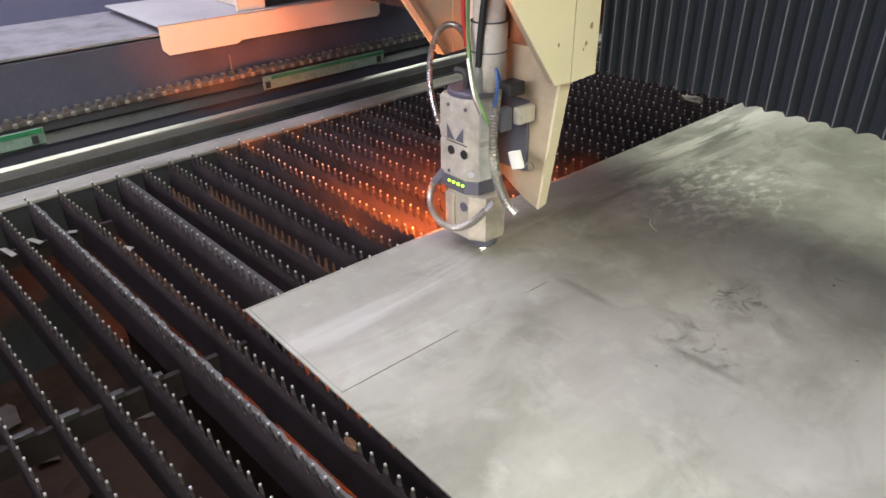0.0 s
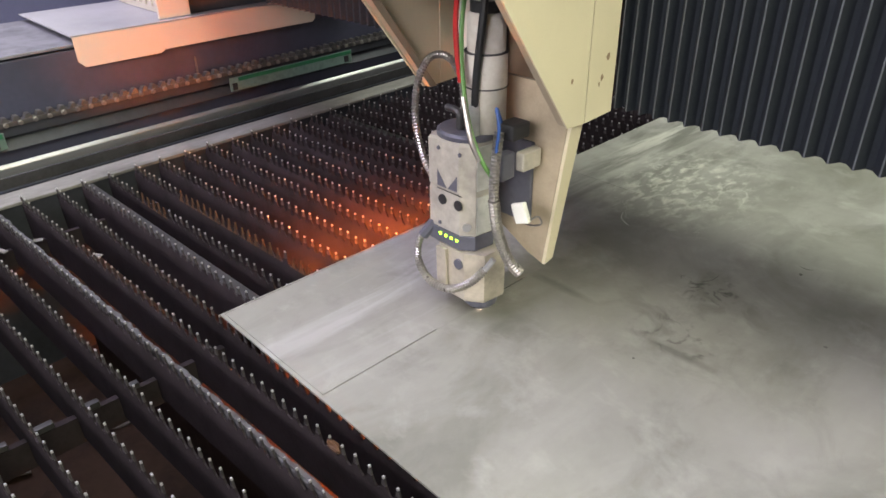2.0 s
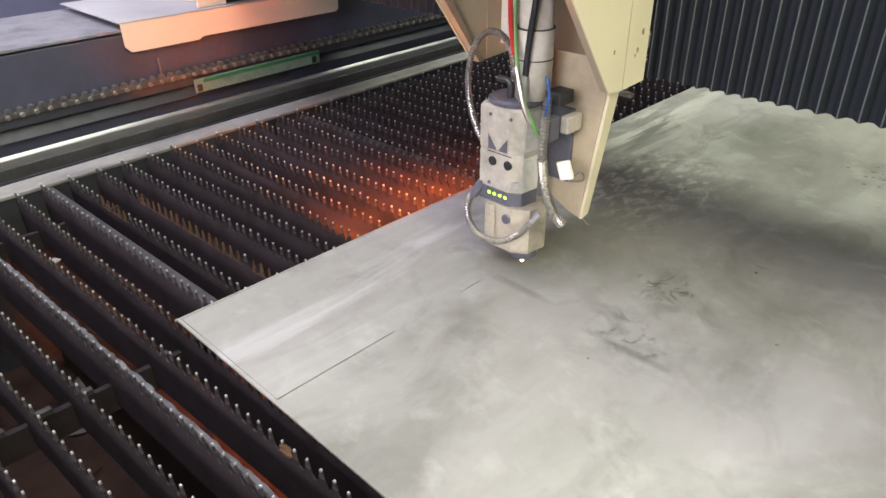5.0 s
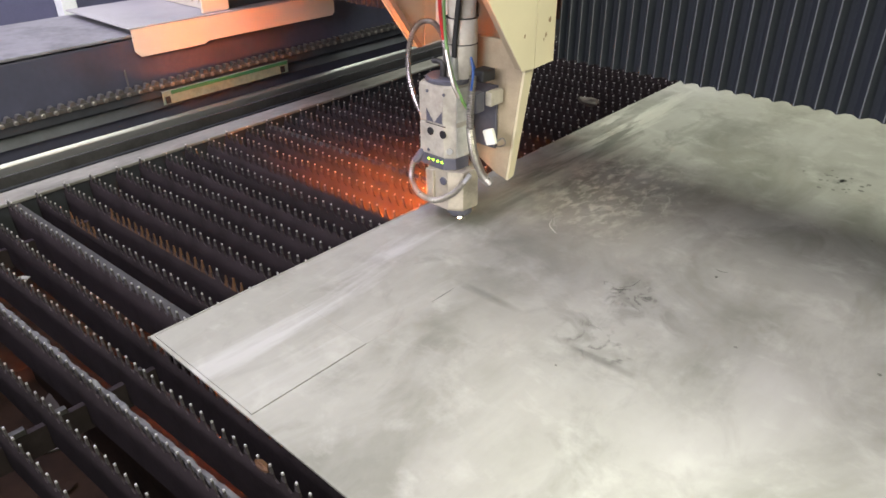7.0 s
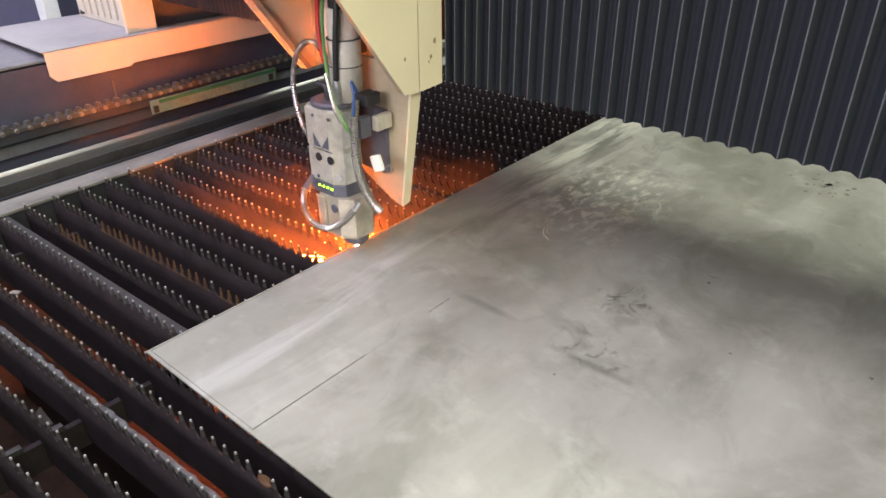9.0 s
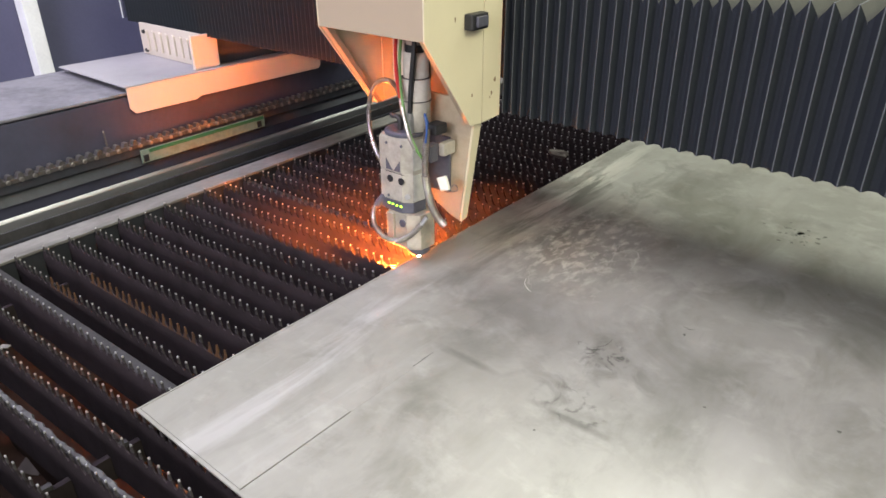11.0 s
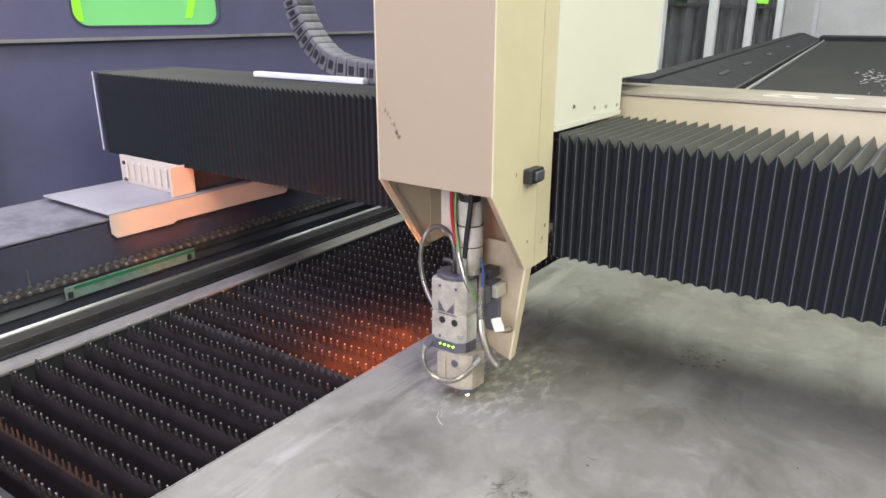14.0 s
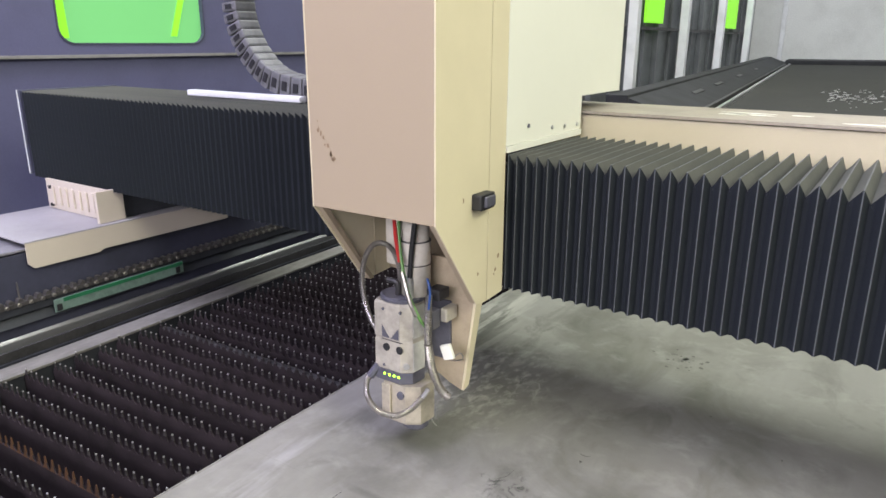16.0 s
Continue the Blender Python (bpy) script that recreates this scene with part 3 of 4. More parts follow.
def pallet():
    p = thing("pallet_table", "steel pallet table with rows of burnt toothed slats", "cutting table")
    variants = [slat_mesh(s) for s in range(4)]
    rng = random.Random(5)
    for k, (y, turn) in enumerate(SLATS):
        o = new("slat", slat_mesh(9, (-0.52, -0.03)) if k == 2 else (slat_mesh(10, (-0.55, -0.42)) if k == 1 else variants[k % 4]))
        o.parent = p
        o.matrix_local = pose(rng.uniform(-0.006, 0.006), y + rng.uniform(-0.002, 0.002), rng.uniform(-0.002, 0), rng.uniform(-1.5, 1.5), 0, turn + rng.uniform(-0.12, 0.12))
    left = part("frame_rail", boxed(-0.765, -0.700, -1.4, 2.18, -0.020, -0.012, bevel=0.002), M_FRAME, p, "worn grey steel frame edge")
    body = part("frame_body", boxed(-0.760, -0.708, -1.4, 2.18, -0.12, -0.0205), M_BLACK, p)
    for o in (left, body):
        o.matrix_local = BED_TURN
    part("frame_rail", boxed(1.45, 1.51, -1.4, 2.18, -0.12, -0.012, bevel=0.002), M_FRAME, p)
    part("frame_end", boxed(-0.70, 1.45, -1.4, -1.34, -0.12, -0.012, bevel=0.002), M_FRAME, p)
    part("frame_end", boxed(-0.70, 1.45, 2.12, 2.18, -0.12, -0.012, bevel=0.002), M_FRAME, p)
    for y, turn, w in ((0.064, 2.1, 0.021), (0.719, 2.1, 0.015)):
        part("cross_bar", boxed(-0.685, 1.40, 0, w, -0.040, -0.021, bevel=0.002), M_STRIP, p, "grey flat cross bar").matrix_local = pose(0, y, 0, 0, 0, turn)
    # the bar nearest the front is crusted with slag
    crust = bmesh.new()
    loops, count = [], 190
    for i in range(count + 1):
        x = -0.685 + 2.085 * i / count
        w = 0.013 + rng.uniform(-0.0015, 0.0025)
        h = -0.017 + 0.004 * noise.noise(Vector((x * 40, 0, 0))) + rng.uniform(-0.0015, 0.0015)
        loops.append([crust.verts.new((x, v, z)) for v, z in ((0.0035, -0.040), (0.003, h - 0.004), (0.005, h), (w - 0.002, h - 0.001), (w, h - 0.005), (w, -0.040))])
    for la, lb in zip(loops, loops[1:]):
        for i in range(6):
            crust.faces.new((la[i], la[(i + 1) % 6], lb[(i + 1) % 6], lb[i]))
    crust.faces.new(loops[0][::-1])
    crust.faces.new(loops[-1])
    part("cross_bar", crust, M_CRUST, p, "slag-crusted grey cross bar").matrix_local = pose(0, -0.104, 0, 0, 0, 3.3)
    for x in (-0.60, -0.02, 0.48, 0.98):
        part("long_bar", boxed(x - 0.005, x + 0.005, -1.34, 2.12, -0.115, -0.070), M_SLAT, p)
        me = None
        for y, turn in SLATS:
            if -0.6 < y < 1.3:
                if me is None:
                    c = part("slat_clip", boxed(-0.005, 0.005, -0.014, 0.014, -0.069, -0.060, bevel=0.001), M_STRIP, p)
                    me = c.data
                else:
                    c = new("slat_clip", me)
                    c.parent = p
                c.matrix_local = pose(x, y + x * math.tan(radians(turn)) + 0.018, 0)
    for x in (-0.72, 1.46):
        for y in (-1.2, 0.4, 1.9):
            part("wheel_block", boxed(x - 0.03, x + 0.03, y - 0.05, y + 0.05, -0.18, -0.121), M_BLACK, p)
    return p


pallet()


def bed_pan():
    b = thing("scrap_pan", "rusty scrap pan under the slats with slag and offcuts", "scrap pan")
    part("pan_floor", boxed(-0.763, 1.498, -1.408, 2.183, -0.50, -0.46), M_RUST, b)
    part("pan_side", boxed(-0.80, -0.765, -1.4, 2.18, GROUND, -0.19), M_BLACK, b)
    part("pan_side", boxed(1.50, 1.56, -1.4, 2.18, GROUND, -0.19), M_BLACK, b)
    part("pan_end", boxed(-0.76, 1.49, -1.46, -1.41, GROUND, -0.13), M_BLACK, b)
    part("pan_end", boxed(-0.76, 1.49, 2.185, 2.22, GROUND, -0.13), M_BLACK, b)
    for y in (-0.62, -0.02, 0.9, 1.7):
        part("pan_divider", boxed(-0.69, 1.45, y - 0.01, y + 0.01, -0.455, -0.25), M_RUST, b)
    return b


bed_pan()


def scrap(seed, x, y):
    """A bent offcut lying in the pan."""
    rng = random.Random(seed)
    n = rng.choice((4, 5, 6, 9))
    r = rng.uniform(0.02, 0.06)
    pts = [(r * rng.uniform(0.6, 1.1) * math.cos(2 * math.pi * i / n), r * rng.uniform(0.5, 1.1) * math.sin(2 * math.pi * i / n)) for i in range(n)]
    ob = part("offcut", prism(pts, "z", -0.0015, 0.0015), M_SCRAP if seed % 3 else M_RUST)
    ob.matrix_world = pose(x, y, -0.455 + rng.uniform(0.002, 0.012), rng.uniform(-14, 14), rng.uniform(-14, 14), rng.uniform(0, 360))
    return tagged(ob, "small dark steel offcut lying in the scrap pan", "scrap", "offcuts in the pan")


rs = random.Random(11)
for k in range(60):
    scrap(k, rs.uniform(-0.62, 0.9), rs.uniform(-0.58, 0.6))


# ---- the sheet ----
def steel_sheet():
    s = thing("steel_sheet", "smudged grey steel sheet lying on the slats, partly cut", "steel sheet")
    k = 0.0001
    z0, z1 = -0.0025, 0.0005
    part("main_plate", boxed(0.2563, 1.38, 0.0, 2.05, z0, z1), M_SHEET, s)
    part("skeleton_strip", boxed(0.0, 0.003 - k, 0.0, 0.8, z0, z1), M_SHEET, s)
    part("skeleton_strip", boxed(0.0, 0.2562, 0.7972, 2.05, z0, z1), M_SHEET, s)
    part("skeleton_strip", boxed(0.003, 0.2562, 0.0, 0.0055, z0, z1), M_SHEET, s)
    for n in range(4):
        y0, y1 = 0.0063 + 0.1975 * n + (0 if n else 0.0), 0.0063 + 0.1975 * (n + 1) - k
        part("cut_part", boxed(0.0048, 0.2562 - (0.0019 if n == 0 else k), y0, min(y1, 0.7971), z0, z1), M_SHEET, s, "rectangular part cut free along its edges")
    # added dark backing that keeps spark glow from showing through the cuts
    part("kerf_backing", boxed(0.2538, 0.2577, 0.001, 0.7975, z0 - 0.001, z0 - 0.0002), M_RUBBER, s)
    # marks and scratches on its face
    rng = random.Random(3)

    def blot(x, y, r, mat=M_MARK, sx=1.0):
        n = 9
        ang = rng.uniform(0, 3.14)
        pts = []
        for i in range(n):
            a, q = 2 * math.pi * i / n, r * rng.uniform(0.55, 1.1)
            u, v = q * math.cos(a) * sx, q * math.sin(a)
            pts.append((x + u * math.cos(ang) - v * math.sin(ang), y + u * math.sin(ang) + v * math.cos(ang)))
        part("soot_spot", prism(pts, "z", z1 + 0.0001, z1 + 0.0003), mat, s)

    def streak(points, w, mat):
        bm = bmesh.new()
        path = smooth_path([(*p, 0) for p in points], 6)
        vs = []
        for i, p in enumerate(path):
            d = (path[min(i + 1, len(path) - 1)] - path[max(i - 1, 0)]).normalized()
            q = w * (0.3 + 0.7 * math.sin(math.pi * (i + 0.5) / len(path)))
            vs.append((bm.verts.new((p.x - d.y * q, p.y + d.x * q, z1 + 0.0003)), bm.verts.new((p.x + d.y * q, p.y - d.x * q, z1 + 0.0003))))
        for a, b in zip(vs, vs[1:]):
            bm.faces.new((a[0], a[1], b[1], b[0]))
        part("scratch", bm, mat, s)

    blot(0.560, 0.715, 0.004)
    for i in range(26):
        blot(0.60 + rng.gauss(0, 0.035), 1.265 + rng.gauss(0, 0.03), rng.uniform(0.002, 0.006))
    for i in range(3):
        blot(0.60 + rng.gauss(0, 0.02), 1.265 + rng.gauss(0, 0.010), rng.uniform(0.006, 0.010), M_SMEAR, sx=1.6)
    for x, y in ((0.52, 1.27), (0.72, 1.02), (0.83, 0.62), (0.66, 0.55), (0.49, 0.345), (0.87, 0.93), (0.95, 0.35)):
        blot(x, y, rng.uniform(0.002, 0.004))
    streak([(0.235, 0.705), (0.245, 0.685), (0.262, 0.672), (0.272, 0.668)], 0.0012, M_SCRATCH)
    streak([(0.470, 0.622), (0.468, 0.598), (0.455, 0.578)], 0.0010, M_MARK)
    streak([(0.2535, 0.345), (0.2535, 0.398)], 0.0007, M_RUBBER)
    streak([(0.548, 0.739), (0.560, 0.737), (0.569, 0.742)], 0.0012, M_MARK)
    return s


steel_sheet()


# ---- scraps caught on the slats ----
def slag_lump():
    rng = random.Random(40)
    bm = bmesh.new()
    bmesh.ops.create_icosphere(bm, subdivisions=2, radius=0.02)
    for v in bm.verts:
        k = 1 + 0.45 * noise.noise(v.co * 90) + rng.uniform(-0.12, 0.12)
        v.co = Vector((v.co.x * 1.5 * k, v.co.y * 0.8 * k, v.co.z * 0.6 * k))
    ob = part("slag_lump", bm, M_SCRAP)
    ob.matrix_world = pose(-0.088, 1.36, 0.010, 0, 8, 25)
    return tagged(ob, "grey lump of slag resting on the slat tips", "slag")


slag_lump()


def slag_curl():
    rng = random.Random(44)
    bm = bmesh.new()
    bmesh.ops.create_icosphere(bm, subdivisions=2, radius=0.0065)
    for v in bm.verts:
        k = 1 + 0.6 * noise.noise(v.co * 160) + rng.uniform(-0.15, 0.15)
        v.co = Vector((v.co.x * 1.9 * k, v.co.y * 0.7 * k, v.co.z * 0.9 * k))
    ob = part("slag_lump", bm, M_SLATR)
    ob.matrix_world = pose(0.325, -0.030, -0.012, 0, 0, 5)
    return tagged(ob, "rusty crumb of slag caught on a slat", "slag")


slag_curl()

for x, y, turn, long in ((-0.585, -0.163, 20, 0.020), (-0.572, -0.214, 12, 0.026), (-0.576, -0.097, 60, 0.010), (-0.43, -0.036, 30, 0.010)):
    chip = part("bright_chip", prism([(-long, -0.006), (long, -0.005), (long * 0.9, 0.006), (-long * 0.8, 0.005)], "z", 0, 0.002), M_FRAME)
    chip.matrix_world = pose(x, y, -0.0595, 0, 0, turn)
    tagged(chip, "small bright metal chip lying on the bar under the slats", "scrap", "chips under the slats")

for x0, x1, z0, z1 in ((-4.0, -3.9, 0.0, 6.0), (-1.6, -1.52, 0.0, 6.0), (0.6, 0.68, 0.9, 6.0), (-1.5, 3.0, 1.9, 1.96), (3.1, 3.2, 0.0, 6.0)):
    structure("trim", boxed(x0, x1, 15.72, 15.795, z0, z1), M_POST, "pale seam strip on the hall wall", "wall trim")


# ---- gantry: origin at the nozzle's y, moves along y ----
def gantry():
    g = thing("gantry", "cream gantry beam with black bellows over the cutting bed", "gantry")
    part("beam", boxed(-0.03, 2.05, 0.46, 0.68, 0.30, 0.600, bevel=0.006), M_BEAM, g)
    part("beam", boxed(-1.30, -0.035, 0.46, 0.68, 0.30, 0.560, bevel=0.006), M_BLACK, g)
    part("beam_front", boxed(-1.28, 2.0, 0.17, 0.40, 0.36, 0.535), M_BLACK, g)
    cap = part("beam_cap", boxed(-0.03, 2.05, 0.455, 0.69, 0.602, 0.608), M_SAND, g, "scuffed dusty beam top")
    rng = random.Random(8)
    for i in range(9):
        x, y, l, w = rng.uniform(0.62, 1.35), 0.475 + rng.uniform(0, 0.13), rng.uniform(0.02, 0.07), rng.uniform(0.004, 0.012)
        pts = [(x + l * math.cos(a) * rng.uniform(0.7, 1), y + w * math.sin(a) * rng.uniform(0.6, 1)) for a in (k * math.pi / 5 for k in range(10))]
        part("paint_scuff", prism(pts, "z", 0.6082, 0.6086), M_WHITE, cap)
    part("end_plate", boxed(-1.318, -1.306, 0.118, 0.44, 0.345, 0.602, bevel=0.002), M_DARK, g)
    part("edge_strip", boxed(-1.3175, -1.3145, 0.1155, 0.1175, 0.345, 0.602), M_POST, g, "thin white edge strip")
    part("end_plate", boxed(2.06, 2.075, 0.115, 0.70, 0.25, 0.61, bevel=0.002), M_CREAM, g)
    part("leg", boxed(1.72, 2.05, 0.2, 0.68, -0.2, 0.299, bevel=0.006), M_CREAM, g)
    # tray with its lip over the rack
    tray = part("tray", boxed(-1.225, -0.855, -0.145, 0.50, 0.250, 0.2535, bevel=0.001), M_TRAYTOP, g, "sheet-metal tray over the rack")
    part("lip", prism([(-0.142, 0.2495), (-0.142, 0.197), (-0.128, 0.182), (0.05, 0.182), (0.062, 0.189), (0.49, 0.189), (0.50, 0.197), (0.50, 0.2495)], "x", -0.8575, -0.8545), M_TRAY, tray, "down-turned front lip")
    tab = part("upright_plate", boxed(-1.20, -0.885, 0.102, 0.112, 0.2545, 0.345, bevel=0.002), M_TRAY, g, "slotted upright plate")
    for i in range(7):
        part("rib", prism([(-1.165 + 0.036 * i, 0.270), (-1.150 + 0.036 * i, 0.270), (-1.150 + 0.036 * i, 0.325), (-1.158 + 0.036 * i, 0.330)], "y", 0.095, 0.1015, 0.002), M_TRAY, tab)
    for x in (-1.17, -0.915):
        for z in (0.268, 0.322):
            part("bolt", prism([(x + 0.006 * math.cos(a * math.pi / 3), z + 0.006 * math.sin(a * math.pi / 3)) for a in range(6)], "y", 0.094, 0.1015), M_RUBBER, tab)
    part("end_flange", boxed(-0.884, -0.872, 0.070, 0.150, 0.2545, 0.345, bevel=0.002), M_TRAY, g)
    part("slide_block", boxed(-1.20, -0.89, 0.14, 0.42, 0.2545, 0.345), M_BLACK, g)
    part("slide_foot", boxed(-1.10, -1.0, 0.14, 0.42, 0.236, 0.2495), M_BLACK, g)
    part("cable_bar", boxed(-0.74, -0.30, 0.30, 0.325, 0.600, 0.616, bevel=0.004), M_POST, g, "white cable bar")
    return g


def right_beam():
    b = thing("bed_side_beam", "dark machine side beam carrying the gantry leg", "machine bed")
    part("beam_body", boxed(1.70, 2.06, -1.6, 2.2, GROUND, -0.205, bevel=0.004), M_DARK, b)
    return b


right_beam()
GANTRY = gantry()


def fold_mesh(name, zb, zt, pitch, amp, deep, edge):
    """One fold of the bellows: ridge out, both sides back to the valleys."""
    yf, yb = 0.118, 0.430
    bm = bmesh.new()
    w = 0.0009
    c = 0.12 * pitch

    def ring_of(depth, drop):
        return [(yf + depth, zb), (yf + depth, zt - drop), (yb - depth, zt - drop), (yb - depth, zb)]

    ridge = ring_of(0, 0)
    rows = [(-pitch / 2, ring_of(amp + 0.0015, deep)), (c - 0.34 * pitch, ring_of(amp, 0.55 * deep)), (c - w, ridge), (c + w, ridge),
            (c + 0.24 * pitch, ring_of(amp, 0.63 * deep)), (pitch / 2, ring_of(amp, deep))]
    vs = [[bm.verts.new((x, y, z)) for y, z in pl] for x, pl in rows]
    for k, (a, b) in enumerate(zip(vs, vs[1:])):
        for i in range(3):
            f = bm.faces.new((a[i], b[i], b[i + 1], a[i + 1]))
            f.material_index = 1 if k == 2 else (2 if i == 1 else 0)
    me = bpy.data.meshes.new(name)
    bm.to_mesh(me)
    bm.free()
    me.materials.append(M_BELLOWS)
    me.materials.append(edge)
    me.materials.append(M_FOLDTOP)
    return me


RIGHT_END, LEFT_END = 2.05, -1.30
FOLDS = []
for side, count, zb, zt, power, span, amp, deep in (("right", 62, 0.307, 0.558, 1.15, 1.75, 0.013, 0.026), ("left", 74, 0.338, 0.600, 1.0, 1.30, 0.008, 0.012)):
    for i in range(count):
        k = ((i + 0.5) / count) ** power
        pitch = span * (((i + 1) / count) ** power - (i / count) ** power)
        o = new("bellows_fold", fold_mesh("fold", zb, zt, pitch * 1.22, amp, deep, M_RIDGE if side == "right" else M_BELLOWS))
        o.parent = GANTRY
        FOLDS.append((o, side, k))


# ---- carriage: origin at the nozzle on the sheet ----
def carriage():
    c = thing("carriage_cover", "tall cream sheet-metal cover of the cutting carriage", "machine cover")
    xl, xr, yf, ys, yb, top = -0.146, 0.114, -0.100, 0.062, 0.118, 1.32
    UPPER = 0.66
    part("front_cover", boxed(xl + 0.003, xr - 0.003, yf, yf + 0.003, 0.472, top, bevel=0.001), M_SHADE, c, "front cover in shade-darkened cream with scuffs")
    side = [(yf, 0.472), (0.028, 0.302), (ys - 0.001, 0.300), (ys - 0.001, top), (yf, top)]
    rear = [(ys + 0.001, 0.300), (yb, 0.303), (yb, top), (ys + 0.001, top)]
    for x0, x1 in ((xl, xl + 0.0025), (xr - 0.0025, xr)):
        part("side_panel", prism(side, "x", x0, x1), M_CREAM, c)
        part("side_strip", prism(rear, "x", x0, x1), M_CREAM, c)
    rim = [(yf + 0.004, 0.473), (0.030, 0.303), (0.042, 0.303), (yf + 0.012, 0.479)]
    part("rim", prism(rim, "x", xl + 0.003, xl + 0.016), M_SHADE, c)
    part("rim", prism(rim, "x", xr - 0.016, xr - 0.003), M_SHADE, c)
    part("rear_panel", prism([(yb + 0.0005, 0.572), (0.442, 0.572), (0.442, 0.640), (UPPER, 0.640), (UPPER, top), (yb + 0.0005, top)], "x", xr - 0.004, xr + 0.0005), M_WHITE, c, "white rear side panel")
    part("rear_panel", boxed(xl, xl + 0.004, yb + 0.0005, UPPER, 0.645, top), M_WHITE, c)
    part("seal_flange", boxed(xr - 0.004, xr + 0.004, yb + 0.001, 0.44, 0.560, 0.571), M_WHITE, c)
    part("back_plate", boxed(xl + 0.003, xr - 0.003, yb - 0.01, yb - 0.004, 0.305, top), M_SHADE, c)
    part("back_cover", boxed(xl + 0.005, xr - 0.005, UPPER - 0.004, UPPER - 0.001, 0.645, top), M_WHITE, c)
    part("top_cover", boxed(xl, xr, yf, UPPER, top + 0.001, top + 0.004), M_CREAM, c)
    latch = part("latch", boxed(xr, xr + 0.020, 0.004, 0.050, 0.478, 0.506, bevel=0.004), M_RUBBER, c, "black rubber latch")
    part("latch_tongue", boxed(xr + 0.0202, xr + 0.026, 0.012, 0.042, 0.484, 0.502, bevel=0.002), M_CAP, latch)
    for y, z in ((0.20, 0.600), (0.30, 0.588), (0.36, 0.585), (0.42, 0.583)):
        part("screw", lathe([(0.004, 0), (0.004, 0.002), (0.002, 0.003)], 10), M_CAP if y < 0.25 else M_BRIGHT, c).matrix_local = pose(xr + 0.0008, y, z, 0, 90, 0)
    # scuffs on the front
    rng = random.Random(8)
    for i in range(16):
        x, z = xl + 0.020 + 0.0022 * i + rng.gauss(0, 0.002), 0.612 - 0.0036 * i + rng.gauss(0, 0.003)
        r = rng.uniform(0.0012, 0.0042)
        pts = [(x + r * rng.uniform(0.4, 1) * math.cos(a), z + 1.5 * r * rng.uniform(0.4, 1) * math.sin(a)) for a in (0, 1, 2, 3, 4, 5.2)]
        part("scuff", prism(pts, "y", yf - 0.0005, yf - 0.0002), M_BROWN, c)
    for y, z in ((0.09, 0.352), (0.085, 0.345), (0.10, 0.375), (0.03, 0.36), (-0.02, 0.50)):
        r = rng.uniform(0.002, 0.005)
        pts = [(y + r * rng.uniform(0.3, 1) * math.cos(a), z + 1.8 * r * rng.uniform(0.3, 1) * math.sin(a)) for a in (0, 1, 2, 3, 4, 5.2)]
        part("scuff", prism(pts, "x", xr + 0.0002, xr + 0.0005), M_BROWN, c)
    # inside: the axis and its bits
    part("axis_rail", boxed(-0.115, -0.085, 0.062, 0.105, 0.33, 0.9, bevel=0.003), M_TUBE, c)
    part("axis_rail", boxed(-0.07, -0.05, 0.062, 0.105, 0.33, 0.9, bevel=0.003), M_STRIP, c)
    part("axis_rail", boxed(0.065, 0.10, 0.062, 0.105, 0.33, 0.9, bevel=0.003), M_SHADE, c)
    return c


CARRIAGE = carriage()


def drag_chain():
    d = thing("cable_chain", "grey plastic cable drag chain curving up behind the carriage", "cable chain")
    path = smooth_path([(-0.44, 0.36, 0.635), (-0.55, 0.36, 0.628), (-0.70, 0.36, 0.65), (-0.79, 0.36, 0.72), (-0.835, 0.36, 0.82), (-0.82, 0.36, 0.93), (-0.74, 0.36, 1.01), (-0.60, 0.36, 1.05), (-0.40, 0.36, 1.06)], 4)
    grey = material("grey_chain_plastic", (0.13, 0.13, 0.14), 0.45, 0, 20, 0.3)
    for a, b in zip(path, path[1:]):
        m = (a + b) / 2
        v = b - a
        link = part("chain_link", boxed(-0.46 * v.length, 0.46 * v.length, -0.035, 0.035, -0.028, 0.028, bevel=0.006), grey, d)
        link.matrix_local = Matrix.Translation(m) @ Matrix.Rotation(-math.atan2(v.z, v.x), 4, "Y")
        part("link_slot", boxed(-0.22 * v.length, 0.22 * v.length, -0.037, -0.0352, -0.012, 0.012), M_RUBBER, link)
    return d


CHAIN = drag_chain()


